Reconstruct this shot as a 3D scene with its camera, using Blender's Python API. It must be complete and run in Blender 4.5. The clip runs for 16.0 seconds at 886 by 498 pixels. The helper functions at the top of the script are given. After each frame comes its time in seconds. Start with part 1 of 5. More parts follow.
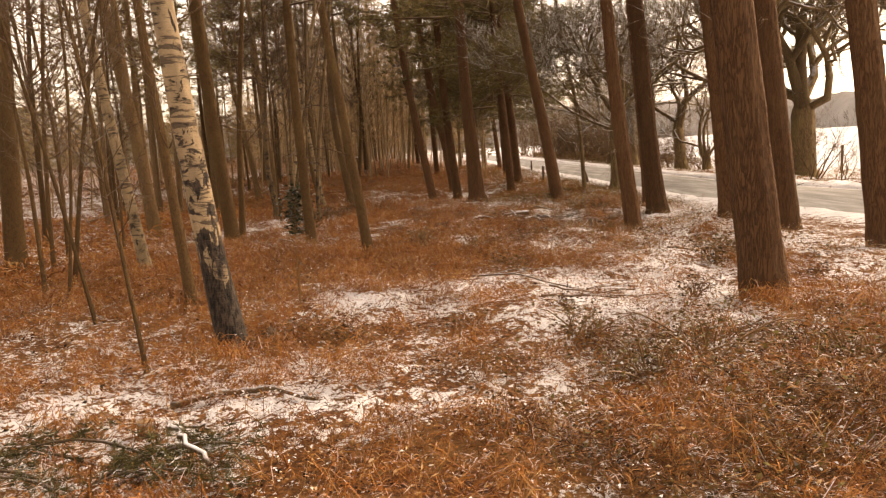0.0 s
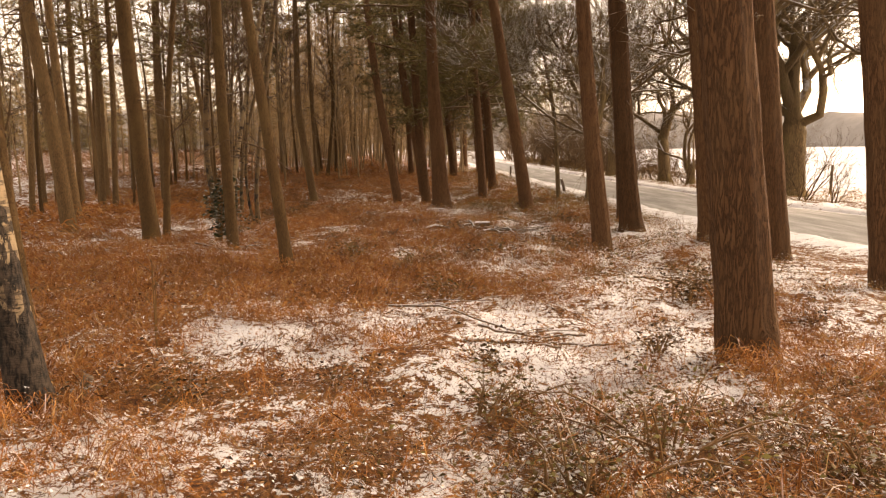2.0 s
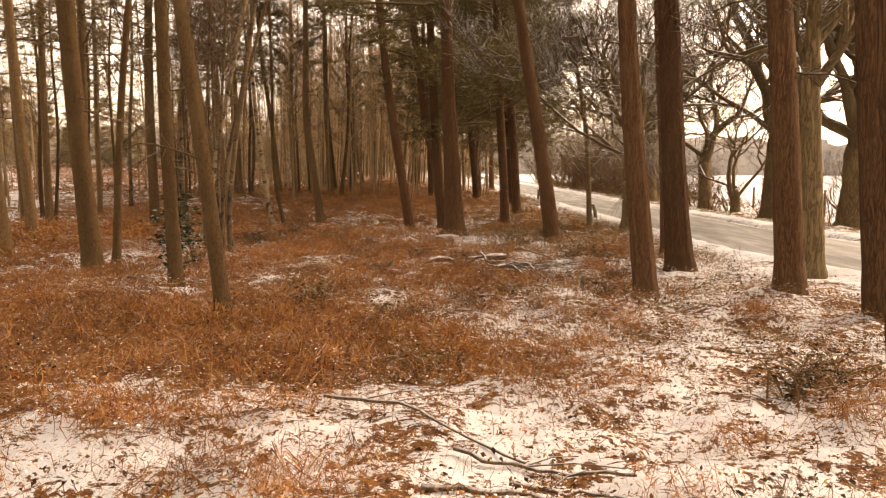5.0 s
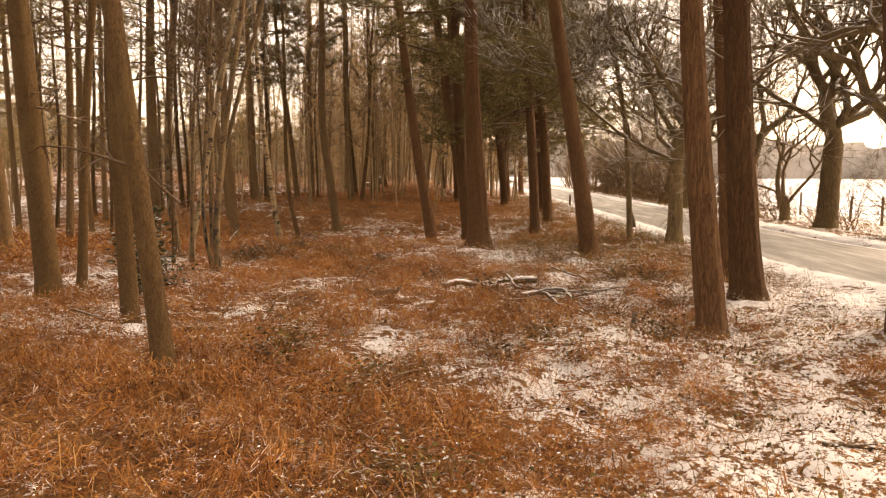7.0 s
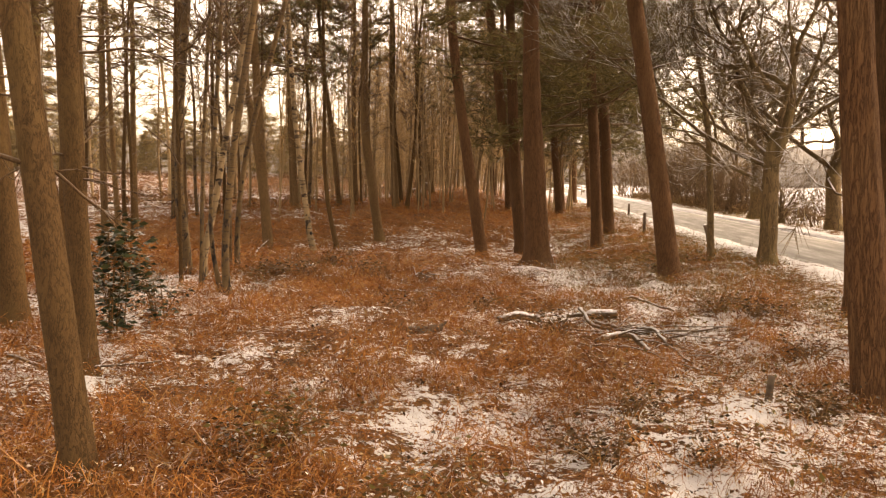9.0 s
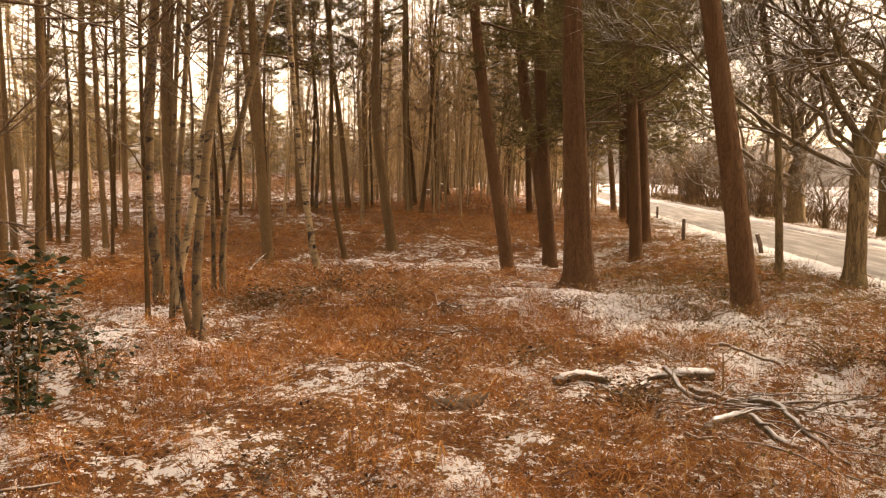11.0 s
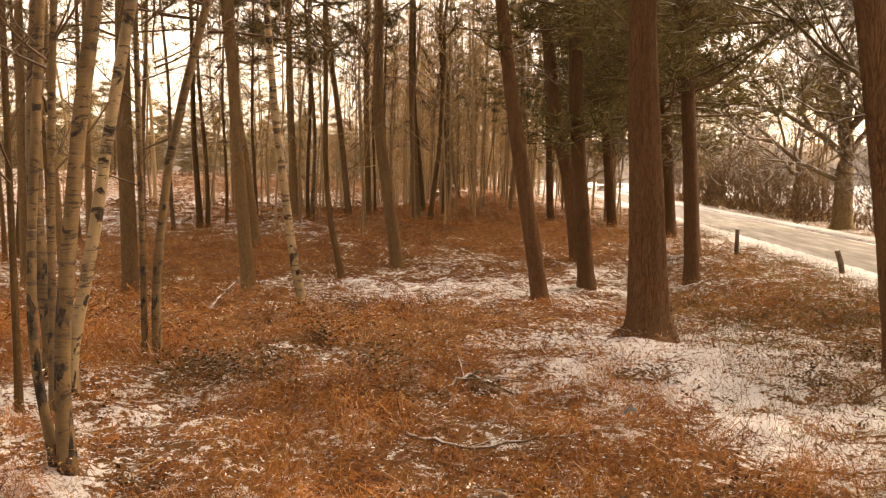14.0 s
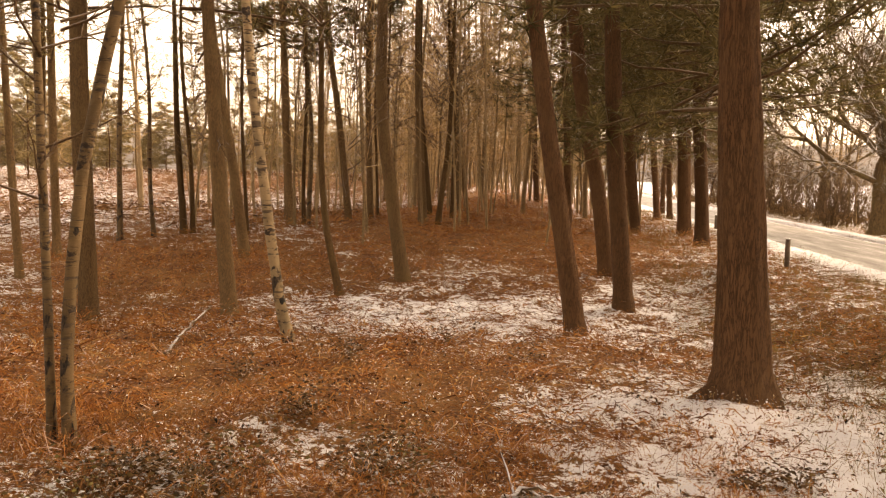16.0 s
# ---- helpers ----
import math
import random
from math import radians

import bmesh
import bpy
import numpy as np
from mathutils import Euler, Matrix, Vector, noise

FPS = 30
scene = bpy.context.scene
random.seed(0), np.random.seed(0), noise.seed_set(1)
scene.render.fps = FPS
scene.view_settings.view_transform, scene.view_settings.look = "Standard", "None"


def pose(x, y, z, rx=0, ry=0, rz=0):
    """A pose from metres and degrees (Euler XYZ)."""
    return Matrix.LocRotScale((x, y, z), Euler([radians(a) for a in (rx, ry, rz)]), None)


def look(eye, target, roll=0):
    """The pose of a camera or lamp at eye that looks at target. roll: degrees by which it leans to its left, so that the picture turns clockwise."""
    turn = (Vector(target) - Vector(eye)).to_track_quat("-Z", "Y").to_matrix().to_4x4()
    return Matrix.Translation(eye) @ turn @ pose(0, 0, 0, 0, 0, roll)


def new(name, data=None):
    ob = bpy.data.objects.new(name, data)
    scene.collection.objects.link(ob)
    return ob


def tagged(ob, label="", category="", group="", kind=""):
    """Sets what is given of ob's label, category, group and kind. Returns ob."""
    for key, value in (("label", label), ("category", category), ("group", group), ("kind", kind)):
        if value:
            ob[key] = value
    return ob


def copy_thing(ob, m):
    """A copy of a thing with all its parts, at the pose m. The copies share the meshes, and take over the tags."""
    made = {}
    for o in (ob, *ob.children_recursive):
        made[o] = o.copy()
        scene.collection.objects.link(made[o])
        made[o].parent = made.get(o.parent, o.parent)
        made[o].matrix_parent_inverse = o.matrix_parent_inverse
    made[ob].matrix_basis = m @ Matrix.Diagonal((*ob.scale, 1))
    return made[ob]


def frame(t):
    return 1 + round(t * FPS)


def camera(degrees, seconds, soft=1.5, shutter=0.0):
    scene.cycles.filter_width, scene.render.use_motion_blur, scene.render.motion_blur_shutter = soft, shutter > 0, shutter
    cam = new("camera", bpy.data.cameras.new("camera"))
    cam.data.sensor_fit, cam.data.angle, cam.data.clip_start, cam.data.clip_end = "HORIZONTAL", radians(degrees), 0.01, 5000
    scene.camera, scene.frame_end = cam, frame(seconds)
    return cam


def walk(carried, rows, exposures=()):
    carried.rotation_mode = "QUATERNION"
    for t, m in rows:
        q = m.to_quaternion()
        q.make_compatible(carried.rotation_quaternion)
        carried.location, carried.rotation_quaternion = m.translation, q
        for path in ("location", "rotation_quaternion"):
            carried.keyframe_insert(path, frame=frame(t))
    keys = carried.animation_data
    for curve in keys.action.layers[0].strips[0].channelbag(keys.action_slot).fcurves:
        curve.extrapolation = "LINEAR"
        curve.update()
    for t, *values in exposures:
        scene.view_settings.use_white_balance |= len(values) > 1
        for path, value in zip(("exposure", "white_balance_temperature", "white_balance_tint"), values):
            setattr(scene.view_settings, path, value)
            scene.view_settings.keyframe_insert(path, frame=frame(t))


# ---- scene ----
# The walk: seconds, eye (x, y, z), yaw, pitch, roll.
cam = camera(58.1, 16.0, soft=1.25)
PATH = [
    (0.0, 0.000, 0.000, 1.499, -0.44, -7.18, 3.10),
    (0.5, 0.212, 0.334, 1.496, -1.17, -7.36, 2.59),
    (1.0, 0.405, 0.758, 1.497, -1.66, -7.45, 2.13),
    (1.5, 0.547, 1.222, 1.496, -1.81, -7.38, 1.34),
    (2.0, 0.648, 1.683, 1.473, -1.25, -7.13, 0.38),
    (2.5, 0.752, 2.135, 1.437, -0.86, -6.79, 0.15),
    (3.0, 0.826, 2.566, 1.408, -0.58, -6.48, -0.10),
    (3.5, 0.875, 2.992, 1.382, -0.39, -6.19, -0.71),
    (4.0, 0.929, 3.398, 1.368, -0.03, -5.92, -0.81),
    (6.5, 1.151, 5.637, 1.437, 2.55, -5.39, -0.58),
    (7.0, 1.142, 6.116, 1.444, 3.02, -5.36, -0.68),
    (7.5, 1.120, 6.605, 1.445, 3.62, -5.22, -0.73),
    (8.0, 1.071, 7.108, 1.439, 4.66, -5.09, -0.79),
    (8.5, 1.012, 7.627, 1.437, 5.72, -5.05, -1.11),
    (9.0, 0.946, 8.139, 1.441, 6.48, -4.96, -1.16),
    (11.5, 0.407, 10.705, 1.583, 7.35, -5.13, -1.18),
    (12.0, 0.321, 11.185, 1.604, 7.38, -5.18, -1.26),
    (12.5, 0.234, 11.668, 1.623, 7.41, -5.20, -1.23),
    (13.0, 0.138, 12.168, 1.640, 7.48, -5.18, -1.21),
    (13.5, 0.044, 12.671, 1.649, 7.57, -5.17, -1.16),
    (14.0, -0.057, 13.185, 1.660, 7.70, -5.16, -1.14),
    (14.5, -0.178, 13.711, 1.680, 7.74, -5.17, -1.24),
    (15.0, -0.313, 14.253, 1.702, 7.75, -5.22, -1.29),
    (15.5, -0.438, 14.787, 1.722, 7.81, -5.28, -1.40),
    (16.0, -0.545, 15.297, 1.737, 7.84, -5.31, -1.30),
]
walk(cam, [(t, pose(x, y, z, 90 + pitch, roll, yaw)) for t, x, y, z, yaw, pitch, roll in PATH],
     exposures=[(0.0, 1.66, 10600, 22), (3.0, 1.74, 10800, 21), (7.0, 1.98, 11300, 21), (12.0, 2.10, 11800, 22), (16.0, 2.17, 12000, 22)])

# Overcast winter sky and a veiled sun.
world = bpy.data.worlds.new("overcast_sky")
scene.world = world
world.use_nodes = True
wt = world.node_tree
sky = wt.nodes.new("ShaderNodeTexSky")
sky.sky_type = "NISHITA"
sky.sun_disc = False
sky.sun_elevation, sky.sun_rotation = radians(32), radians(60)
sky.dust_density, sky.air_density = 2.0, 1.0
pale = wt.nodes.new("ShaderNodeHueSaturation")
pale.inputs["Saturation"].default_value = 0.28
wt.links.new(sky.outputs["Color"], pale.inputs["Color"])
wt.links.new(pale.outputs["Color"], wt.nodes["Background"].inputs["Color"])
wt.nodes["Background"].inputs["Strength"].default_value = 0.15
sun = new("sun", bpy.data.lights.new("sun", "SUN"))
sun.data.energy, sun.data.angle, sun.data.color = 1.3, radians(30), (1.0, 0.95, 0.88)
sun.matrix_world = look((0, 0, 30), (-20 * math.sin(radians(60)), -20 * math.cos(radians(60)), 17.5))


# ---- materials ----
def node(nt, kind, **values):
    n = nt.nodes.new(kind)
    for key, value in values.items():
        n.inputs[key.replace("_", " ")].default_value = value
    return n


def ramp(nt, source, stops):
    n = nt.nodes.new("ShaderNodeValToRGB")
    el = n.color_ramp.elements
    while len(el) < len(stops):
        el.new(0.5)
    for e, (at, c) in zip(el, stops):
        e.position, e.color = at, (*c, 1) if len(c) == 3 else c
    nt.links.new(source, n.inputs["Fac"])
    return n.outputs["Color"]


def grey(v):
    return (v, v, v)


def mapped(nt, scale, kind="Object"):
    tc = nt.nodes.new("ShaderNodeTexCoord")
    mp = nt.nodes.new("ShaderNodeMapping")
    mp.inputs["Scale"].default_value = scale
    nt.links.new(tc.outputs[kind], mp.inputs["Vector"])
    return mp.outputs["Vector"]


def noise_of(nt, vector, scale, detail=5.0, rough=0.6, distortion=0.0):
    n = node(nt, "ShaderNodeTexNoise", Scale=scale, Detail=detail, Roughness=rough, Distortion=distortion)
    nt.links.new(vector, n.inputs["Vector"])
    return n.outputs["Fac"]


def blend(nt, fac, a, b, mode="MIX"):
    n = nt.nodes.new("ShaderNodeMix")
    n.data_type, n.blend_type = "RGBA", mode
    for socket, value in ((n.inputs[0], fac), (n.inputs[6], a), (n.inputs[7], b)):
        if isinstance(value, bpy.types.NodeSocket):
            nt.links.new(value, socket)
        elif isinstance(value, (int, float)):
            socket.default_value = value
        else:
            socket.default_value = (*value, 1)
    return n.outputs[2]


def calc(nt, op, a, b=0.0):
    n = nt.nodes.new("ShaderNodeMath")
    n.operation = op
    for socket, value in ((n.inputs[0], a), (n.inputs[1], b)):
        if isinstance(value, bpy.types.NodeSocket):
            nt.links.new(value, socket)
        else:
            socket.default_value = value
    return n.outputs[0]


def fresh(name, rough=0.9, spec=0.2):
    m = bpy.data.materials.new(name)
    m.use_nodes = True
    b = m.node_tree.nodes["Principled BSDF"]
    b.inputs["Roughness"].default_value = rough
    b.inputs["Specular IOR Level"].default_value = spec
    return m, m.node_tree, b


def relief(nt, b, height, strength, distance):
    n = node(nt, "ShaderNodeBump", Strength=strength, Distance=distance)
    nt.links.new(height, n.inputs["Height"])
    nt.links.new(n.outputs["Normal"], b.inputs["Normal"])


def upward(nt, low, high):
    """Where a surface faces up enough to hold snow."""
    g = nt.nodes.new("ShaderNodeNewGeometry")
    s = nt.nodes.new("ShaderNodeSeparateXYZ")
    nt.links.new(g.outputs["Normal"], s.inputs[0])
    r = node(nt, "ShaderNodeMapRange", From_Min=low, From_Max=high)
    nt.links.new(s.outputs["Z"], r.inputs["Value"])
    return r.outputs["Result"]


SNOW = (0.74, 0.76, 0.82)


def bark(name, dark, light, moss, furrow=16.0, stretch=0.16, strength=0.9, snow=0.0, mossy=0.55, crack_wide=0.08):
    """Fissured bark: long broken ridges with dark cracks between them."""
    m, nt, b = fresh(name, 0.95, 0.12)
    v = mapped(nt, (1, 1, stretch))
    ridge = noise_of(nt, v, furrow, 5, 0.6, 0.55)
    crack = calc(nt, "ABSOLUTE", calc(nt, "SUBTRACT", ridge, 0.5))
    plate = ramp(nt, crack, [(0.0, grey(0)), (crack_wide * 0.35, grey(0.55)), (crack_wide, grey(1))])
    flake = noise_of(nt, mapped(nt, (1, 1, 0.55)), furrow * 2.2, 5, 0.7)
    c = blend(nt, plate, dark, light)
    c = blend(nt, ramp(nt, flake, [(0.36, grey(0.45)), (0.6, grey(0))]), c, tuple(x * 0.62 for x in light))
    broad = noise_of(nt, mapped(nt, (1, 1, 0.5)), 2.3, 4, 0.6)
    c = blend(nt, ramp(nt, broad, [(0.48, grey(0)), (0.68, grey(mossy))]), c, moss)
    info = nt.nodes.new("ShaderNodeObjectInfo")
    c = blend(nt, 1.0, c, ramp(nt, info.outputs["Random"], [(0, grey(0.72)), (1, grey(1.2))]), "MULTIPLY")
    if snow:
        up = calc(nt, "MULTIPLY", upward(nt, 0.45, 0.8), ramp(nt, noise_of(nt, mapped(nt, (1, 1, 1)), 3.0), [(0.40, grey(0)), (0.52, grey(snow))]))
        c = blend(nt, up, c, SNOW)
    nt.links.new(c, b.inputs["Base Color"])
    relief(nt, b, calc(nt, "ADD", calc(nt, "MULTIPLY", plate, 0.8), calc(nt, "MULTIPLY", flake, 0.4)), strength, 0.03)
    return m


PINE_BARK = bark("pine_bark", (0.053, 0.026, 0.014), (0.132, 0.067, 0.034), (0.145, 0.085, 0.044), 44, 0.13, 0.75, 0.0, 0.35, 0.07)
SLIM_BARK = bark("slim_bark", (0.045, 0.027, 0.014), (0.11, 0.064, 0.030), (0.125, 0.082, 0.035), 48, 0.3, 0.6, 0.0, 0.6, 0.06)
# Pale tan young stems, lightened further to carry the haze of the deeper wood.
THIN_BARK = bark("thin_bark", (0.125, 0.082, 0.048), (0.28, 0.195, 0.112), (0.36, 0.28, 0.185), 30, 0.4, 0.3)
OAK_BARK = bark("oak_bark", (0.07, 0.046, 0.027), (0.20, 0.135, 0.073), (0.19, 0.145, 0.066), 20, 0.18, 0.8, 0.8)
TWIG = bark("twig_bark", (0.055, 0.034, 0.02), (0.135, 0.083, 0.047), (0.13, 0.086, 0.05), 30, 0.3, 0.3, 0.15)
# Far trunks: the haze of distance is mixed into this paler bark.
HAZED_BARK = bark("hazed_bark", (0.09, 0.057, 0.032), (0.20, 0.132, 0.073), (0.22, 0.155, 0.088), 30, 0.3, 0.3)
# Slim bark brightened for farther pines; light on their shaded trunks is painted in.
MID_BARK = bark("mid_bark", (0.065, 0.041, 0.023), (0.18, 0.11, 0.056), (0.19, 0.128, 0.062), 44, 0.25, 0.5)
HEDGE_BARK = bark("hedge_bark", (0.05, 0.031, 0.018), (0.125, 0.077, 0.042), (0.12, 0.079, 0.044), 30, 0.3, 0.3)
DEAD_BARK = bark("dead_branch_bark", (0.05, 0.031, 0.019), (0.13, 0.08, 0.046), (0.13, 0.086, 0.05), 30, 0.3, 0.3, 0.6)
LOG_BARK = bark("log_bark", (0.035, 0.022, 0.014), (0.15, 0.095, 0.055), (0.11, 0.085, 0.05), 24, 0.6, 0.6, 0.65)


def birch_bark(name, foot_high, pale, foot=0.78):
    m, nt, b = fresh(name, 0.75, 0.2)
    v = mapped(nt, (1, 1, 7.0))
    lent = calc(nt, "ADD", noise_of(nt, v, 4.6, 4, 0.65, 0.5), calc(nt, "MULTIPLY", calc(nt, "SUBTRACT", noise_of(nt, mapped(nt, (1, 1, 1)), 3.1, 3), 0.5), 0.55))
    bands = ramp(nt, lent, [(0.565, grey(0)), (0.61, grey(1))])
    black = noise_of(nt, mapped(nt, (1, 1, 1.6)), 6.0, 6, 0.7, 0.8)
    scars = ramp(nt, black, [(0.55, grey(0)), (0.61, grey(1))])
    tone = ramp(nt, noise_of(nt, mapped(nt, (1, 1, 0.5)), 3.5, 5), [(0.25, (0.14, 0.09, 0.055)), (0.42, tuple(0.6 * p for p in pale)), (0.56, pale), (0.78, (0.19, 0.122, 0.07))])
    c = blend(nt, calc(nt, "MULTIPLY", bands, 0.85), tone, (0.06, 0.042, 0.03))
    c = blend(nt, scars, c, (0.035, 0.024, 0.018))
    # old cracked bark at the foot
    tc = nt.nodes.new("ShaderNodeTexCoord")
    s = nt.nodes.new("ShaderNodeSeparateXYZ")
    nt.links.new(tc.outputs["Object"], s.inputs[0])
    gap = calc(nt, "ADD", calc(nt, "MULTIPLY", calc(nt, "SUBTRACT", noise_of(nt, mapped(nt, (1, 1, 0.4)), 10.0, 4, 0.6, 0.5), 0.5), 2.2), 0.5)
    age = ramp(nt, calc(nt, "DIVIDE", s.outputs["Z"], foot_high * 3.0), [(0.0, grey(foot)), (0.11, grey(foot - 0.22)), (0.3, grey(0.28)), (0.6, grey(0.08)), (1.0, grey(0.0))])
    crust = ramp(nt, calc(nt, "ADD", gap, age), [(0.90, grey(0)), (0.95, grey(1))])
    c = blend(nt, crust, c, blend(nt, ramp(nt, noise_of(nt, mapped(nt, (1, 1, 0.3)), 34.0, 4, 0.7), [(0.42, grey(0)), (0.6, grey(1))]), (0.008, 0.006, 0.005), (0.06, 0.042, 0.03)))
    nt.links.new(c, b.inputs["Base Color"])
    relief(nt, b, calc(nt, "SUBTRACT", noise_of(nt, v, 8.0), calc(nt, "ADD", bands, scars)), 0.6, 0.015)
    return m


BIRCH_BARK = birch_bark("birch_bark", 0.9, (0.15, 0.096, 0.048), 0.55)
PALE_BIRCH_BARK = birch_bark("pale_birch_bark", 0.5, (0.28, 0.2, 0.118), 0.5)
OLD_BIRCH_BARK = birch_bark("old_birch_bark", 1.5, (0.31, 0.225, 0.14), 0.9)


def rich(c, by=1.0):
    """The deeper russet of wet dead plants."""
    return (c[0], c[1] * (1 - 0.11 * by), c[2] * (1 - 0.36 * by))


def foliage(name, stops, rough=0.85, snow=0.0, low=0.5, lucent=0.0):
    """Leaves, needles and stalks; the colour changes from piece to piece."""
    m, nt, b = fresh(name, rough, 0.15)
    g = nt.nodes.new("ShaderNodeNewGeometry")
    c = ramp(nt, g.outputs["Random Per Island"], [(at, rich(col, 0.7)) for at, col in stops])
    n = noise_of(nt, mapped(nt, (1, 1, 1)), 1.1, 3)
    c = blend(nt, 1.0, c, ramp(nt, n, [(0.3, grey(0.6)), (0.7, grey(1.25))]), "MULTIPLY")
    if snow:
        up = calc(nt, "MULTIPLY", upward(nt, low, low + 0.25), ramp(nt, noise_of(nt, mapped(nt, (1, 1, 1)), 7.0, 4), [(0.47, grey(0)), (0.56, grey(snow))]))
        c = blend(nt, up, c, SNOW)
    nt.links.new(c, b.inputs["Base Color"])
    if lucent:
        t = nt.nodes.new("ShaderNodeBsdfTranslucent")
        nt.links.new(c, t.inputs["Color"])
        mx = nt.nodes.new("ShaderNodeMixShader")
        mx.inputs[0].default_value = lucent
        nt.links.new(b.outputs[0], mx.inputs[1])
        nt.links.new(t.outputs[0], mx.inputs[2])
        nt.links.new(mx.outputs[0], nt.nodes["Material Output"].inputs["Surface"])
    return m


BRACKEN = foliage("dead_bracken", [(0.0, (0.085, 0.028, 0.010)), (0.35, (0.24, 0.092, 0.030)), (0.72, (0.38, 0.165, 0.058)), (0.92, (0.42, 0.215, 0.088)), (1.0, (0.52, 0.36, 0.21))], 0.8, 0.55, 0.75, 0.08)
# Wet dark leaf scraps, near black to paint the shaded pockets between tussocks.
SHADE_LITTER = foliage("shade_dark_litter", [(0.0, (0.012, 0.008, 0.006)), (0.6, (0.035, 0.02, 0.013)), (1.0, (0.08, 0.042, 0.024))], 0.9)
BRUSH_LEAVES = foliage("brush_leaves", [(0.0, (0.025, 0.017, 0.010)), (0.6, (0.085, 0.05, 0.026)), (1.0, (0.15, 0.10, 0.05))], 0.85, 0.5, 0.8)
PALE_LITTER = foliage("pale_litter", [(0.0, (0.30, 0.18, 0.09)), (0.6, (0.48, 0.34, 0.21)), (1.0, (0.68, 0.58, 0.47))], 0.85, 0.5, 0.6)
HEATH = foliage("dark_heath", [(0.0, (0.035, 0.019, 0.011)), (0.5, (0.11, 0.056, 0.031)), (1.0, (0.26, 0.14, 0.07))], 0.9, 0.5, 0.75)
STRAW = foliage("dry_grass", [(0.0, (0.16, 0.08, 0.03)), (0.5, (0.28, 0.165, 0.07)), (1.0, (0.38, 0.26, 0.13))], 0.8, 0.5, 0.85, 0.2)
SCRUB = foliage("withered_scrub", [(0.0, (0.045, 0.027, 0.015)), (0.5, (0.12, 0.073, 0.038)), (1.0, (0.23, 0.145, 0.075))], 0.9)
GREENERY = foliage("verge_grass", [(0.0, (0.07, 0.06, 0.02)), (0.6, (0.17, 0.13, 0.045)), (1.0, (0.30, 0.21, 0.09))], 0.8, 0.5, 0.85, 0.2)
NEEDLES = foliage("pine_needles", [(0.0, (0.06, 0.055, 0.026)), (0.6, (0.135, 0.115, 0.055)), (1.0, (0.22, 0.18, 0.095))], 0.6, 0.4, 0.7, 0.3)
# Needles of the coarse crowns, paled so the colour carries aerial haze.
HAZED_NEEDLES = foliage("hazed_needles", [(0.0, (0.11, 0.09, 0.045)), (0.6, (0.19, 0.15, 0.078)), (1.0, (0.27, 0.205, 0.115))], 0.7, 0.3, 0.7)
GREEN_NEEDLES = foliage("green_needles", [(0.0, (0.03, 0.03, 0.013)), (0.6, (0.075, 0.07, 0.03)), (1.0, (0.13, 0.115, 0.055))], 0.6, 0.8, 0.6)
HOLLY = foliage("holly_leaves", [(0.0, (0.008, 0.014, 0.007)), (0.7, (0.022, 0.034, 0.015)), (1.0, (0.05, 0.06, 0.03))], 0.35, 0.6, 0.8)
BRAMBLE = foliage("bramble_leaves", [(0.0, (0.05, 0.035, 0.015)), (0.5, (0.11, 0.075, 0.03)), (1.0, (0.17, 0.15, 0.06))], 0.7, 0.6, 0.75, 0.2)
STALK = foliage("bramble_stems", [(0.0, (0.09, 0.05, 0.028)), (1.0, (0.23, 0.135, 0.07))], 0.8, 0.4, 0.7)
# Brown twigs, lightened so that their colour holds the haze between far trees.
LARCH = foliage("larch_twigs", [(0.0, (0.18, 0.12, 0.07)), (0.6, (0.34, 0.23, 0.132)), (1.0, (0.47, 0.345, 0.21))], 0.9, 0.3, 0.6)


def ground_material():
    m, nt, b = fresh("forest_floor", 0.95, 0.15)
    at = nt.nodes.new("ShaderNodeAttribute")
    at.attribute_name = "snow"
    v = mapped(nt, (1, 1, 1))
    fine = noise_of(nt, v, 9.0, 8, 0.72)
    mid = noise_of(nt, v, 1.7, 5, 0.62)
    # The darkest litter stop also paints shade into the hollows of the floor.
    litter = ramp(nt, noise_of(nt, v, 26.0, 6, 0.75), [(0.36, (0.02, 0.010, 0.007)), (0.5, (0.12, 0.047, 0.018)), (0.68, (0.34, 0.15, 0.05))])
    litter = blend(nt, ramp(nt, mid, [(0.42, grey(0)), (0.62, grey(0.6))]), litter, (0.20, 0.105, 0.04))
    cover = calc(nt, "ADD", at.outputs["Fac"], calc(nt, "ADD", calc(nt, "MULTIPLY", calc(nt, "SUBTRACT", mid, 0.5), 1.5), calc(nt, "ADD", calc(nt, "MULTIPLY", calc(nt, "SUBTRACT", fine, 0.5), 2.8), calc(nt, "MULTIPLY", calc(nt, "SUBTRACT", noise_of(nt, v, 30.0, 5, 0.7), 0.5), 1.9))))
    mask = ramp(nt, cover, [(0.50, grey(0)), (0.56, grey(1))])
    white = ramp(nt, noise_of(nt, v, 3.0), [(0.3, (0.58, 0.58, 0.61)), (0.7, (0.77, 0.78, 0.81))])
    nt.links.new(blend(nt, mask, litter, white), b.inputs["Base Color"])
    relief(nt, b, calc(nt, "ADD", fine, calc(nt, "MULTIPLY", mask, 0.5)), 0.8, 0.06)
    return m


GROUND = ground_material()


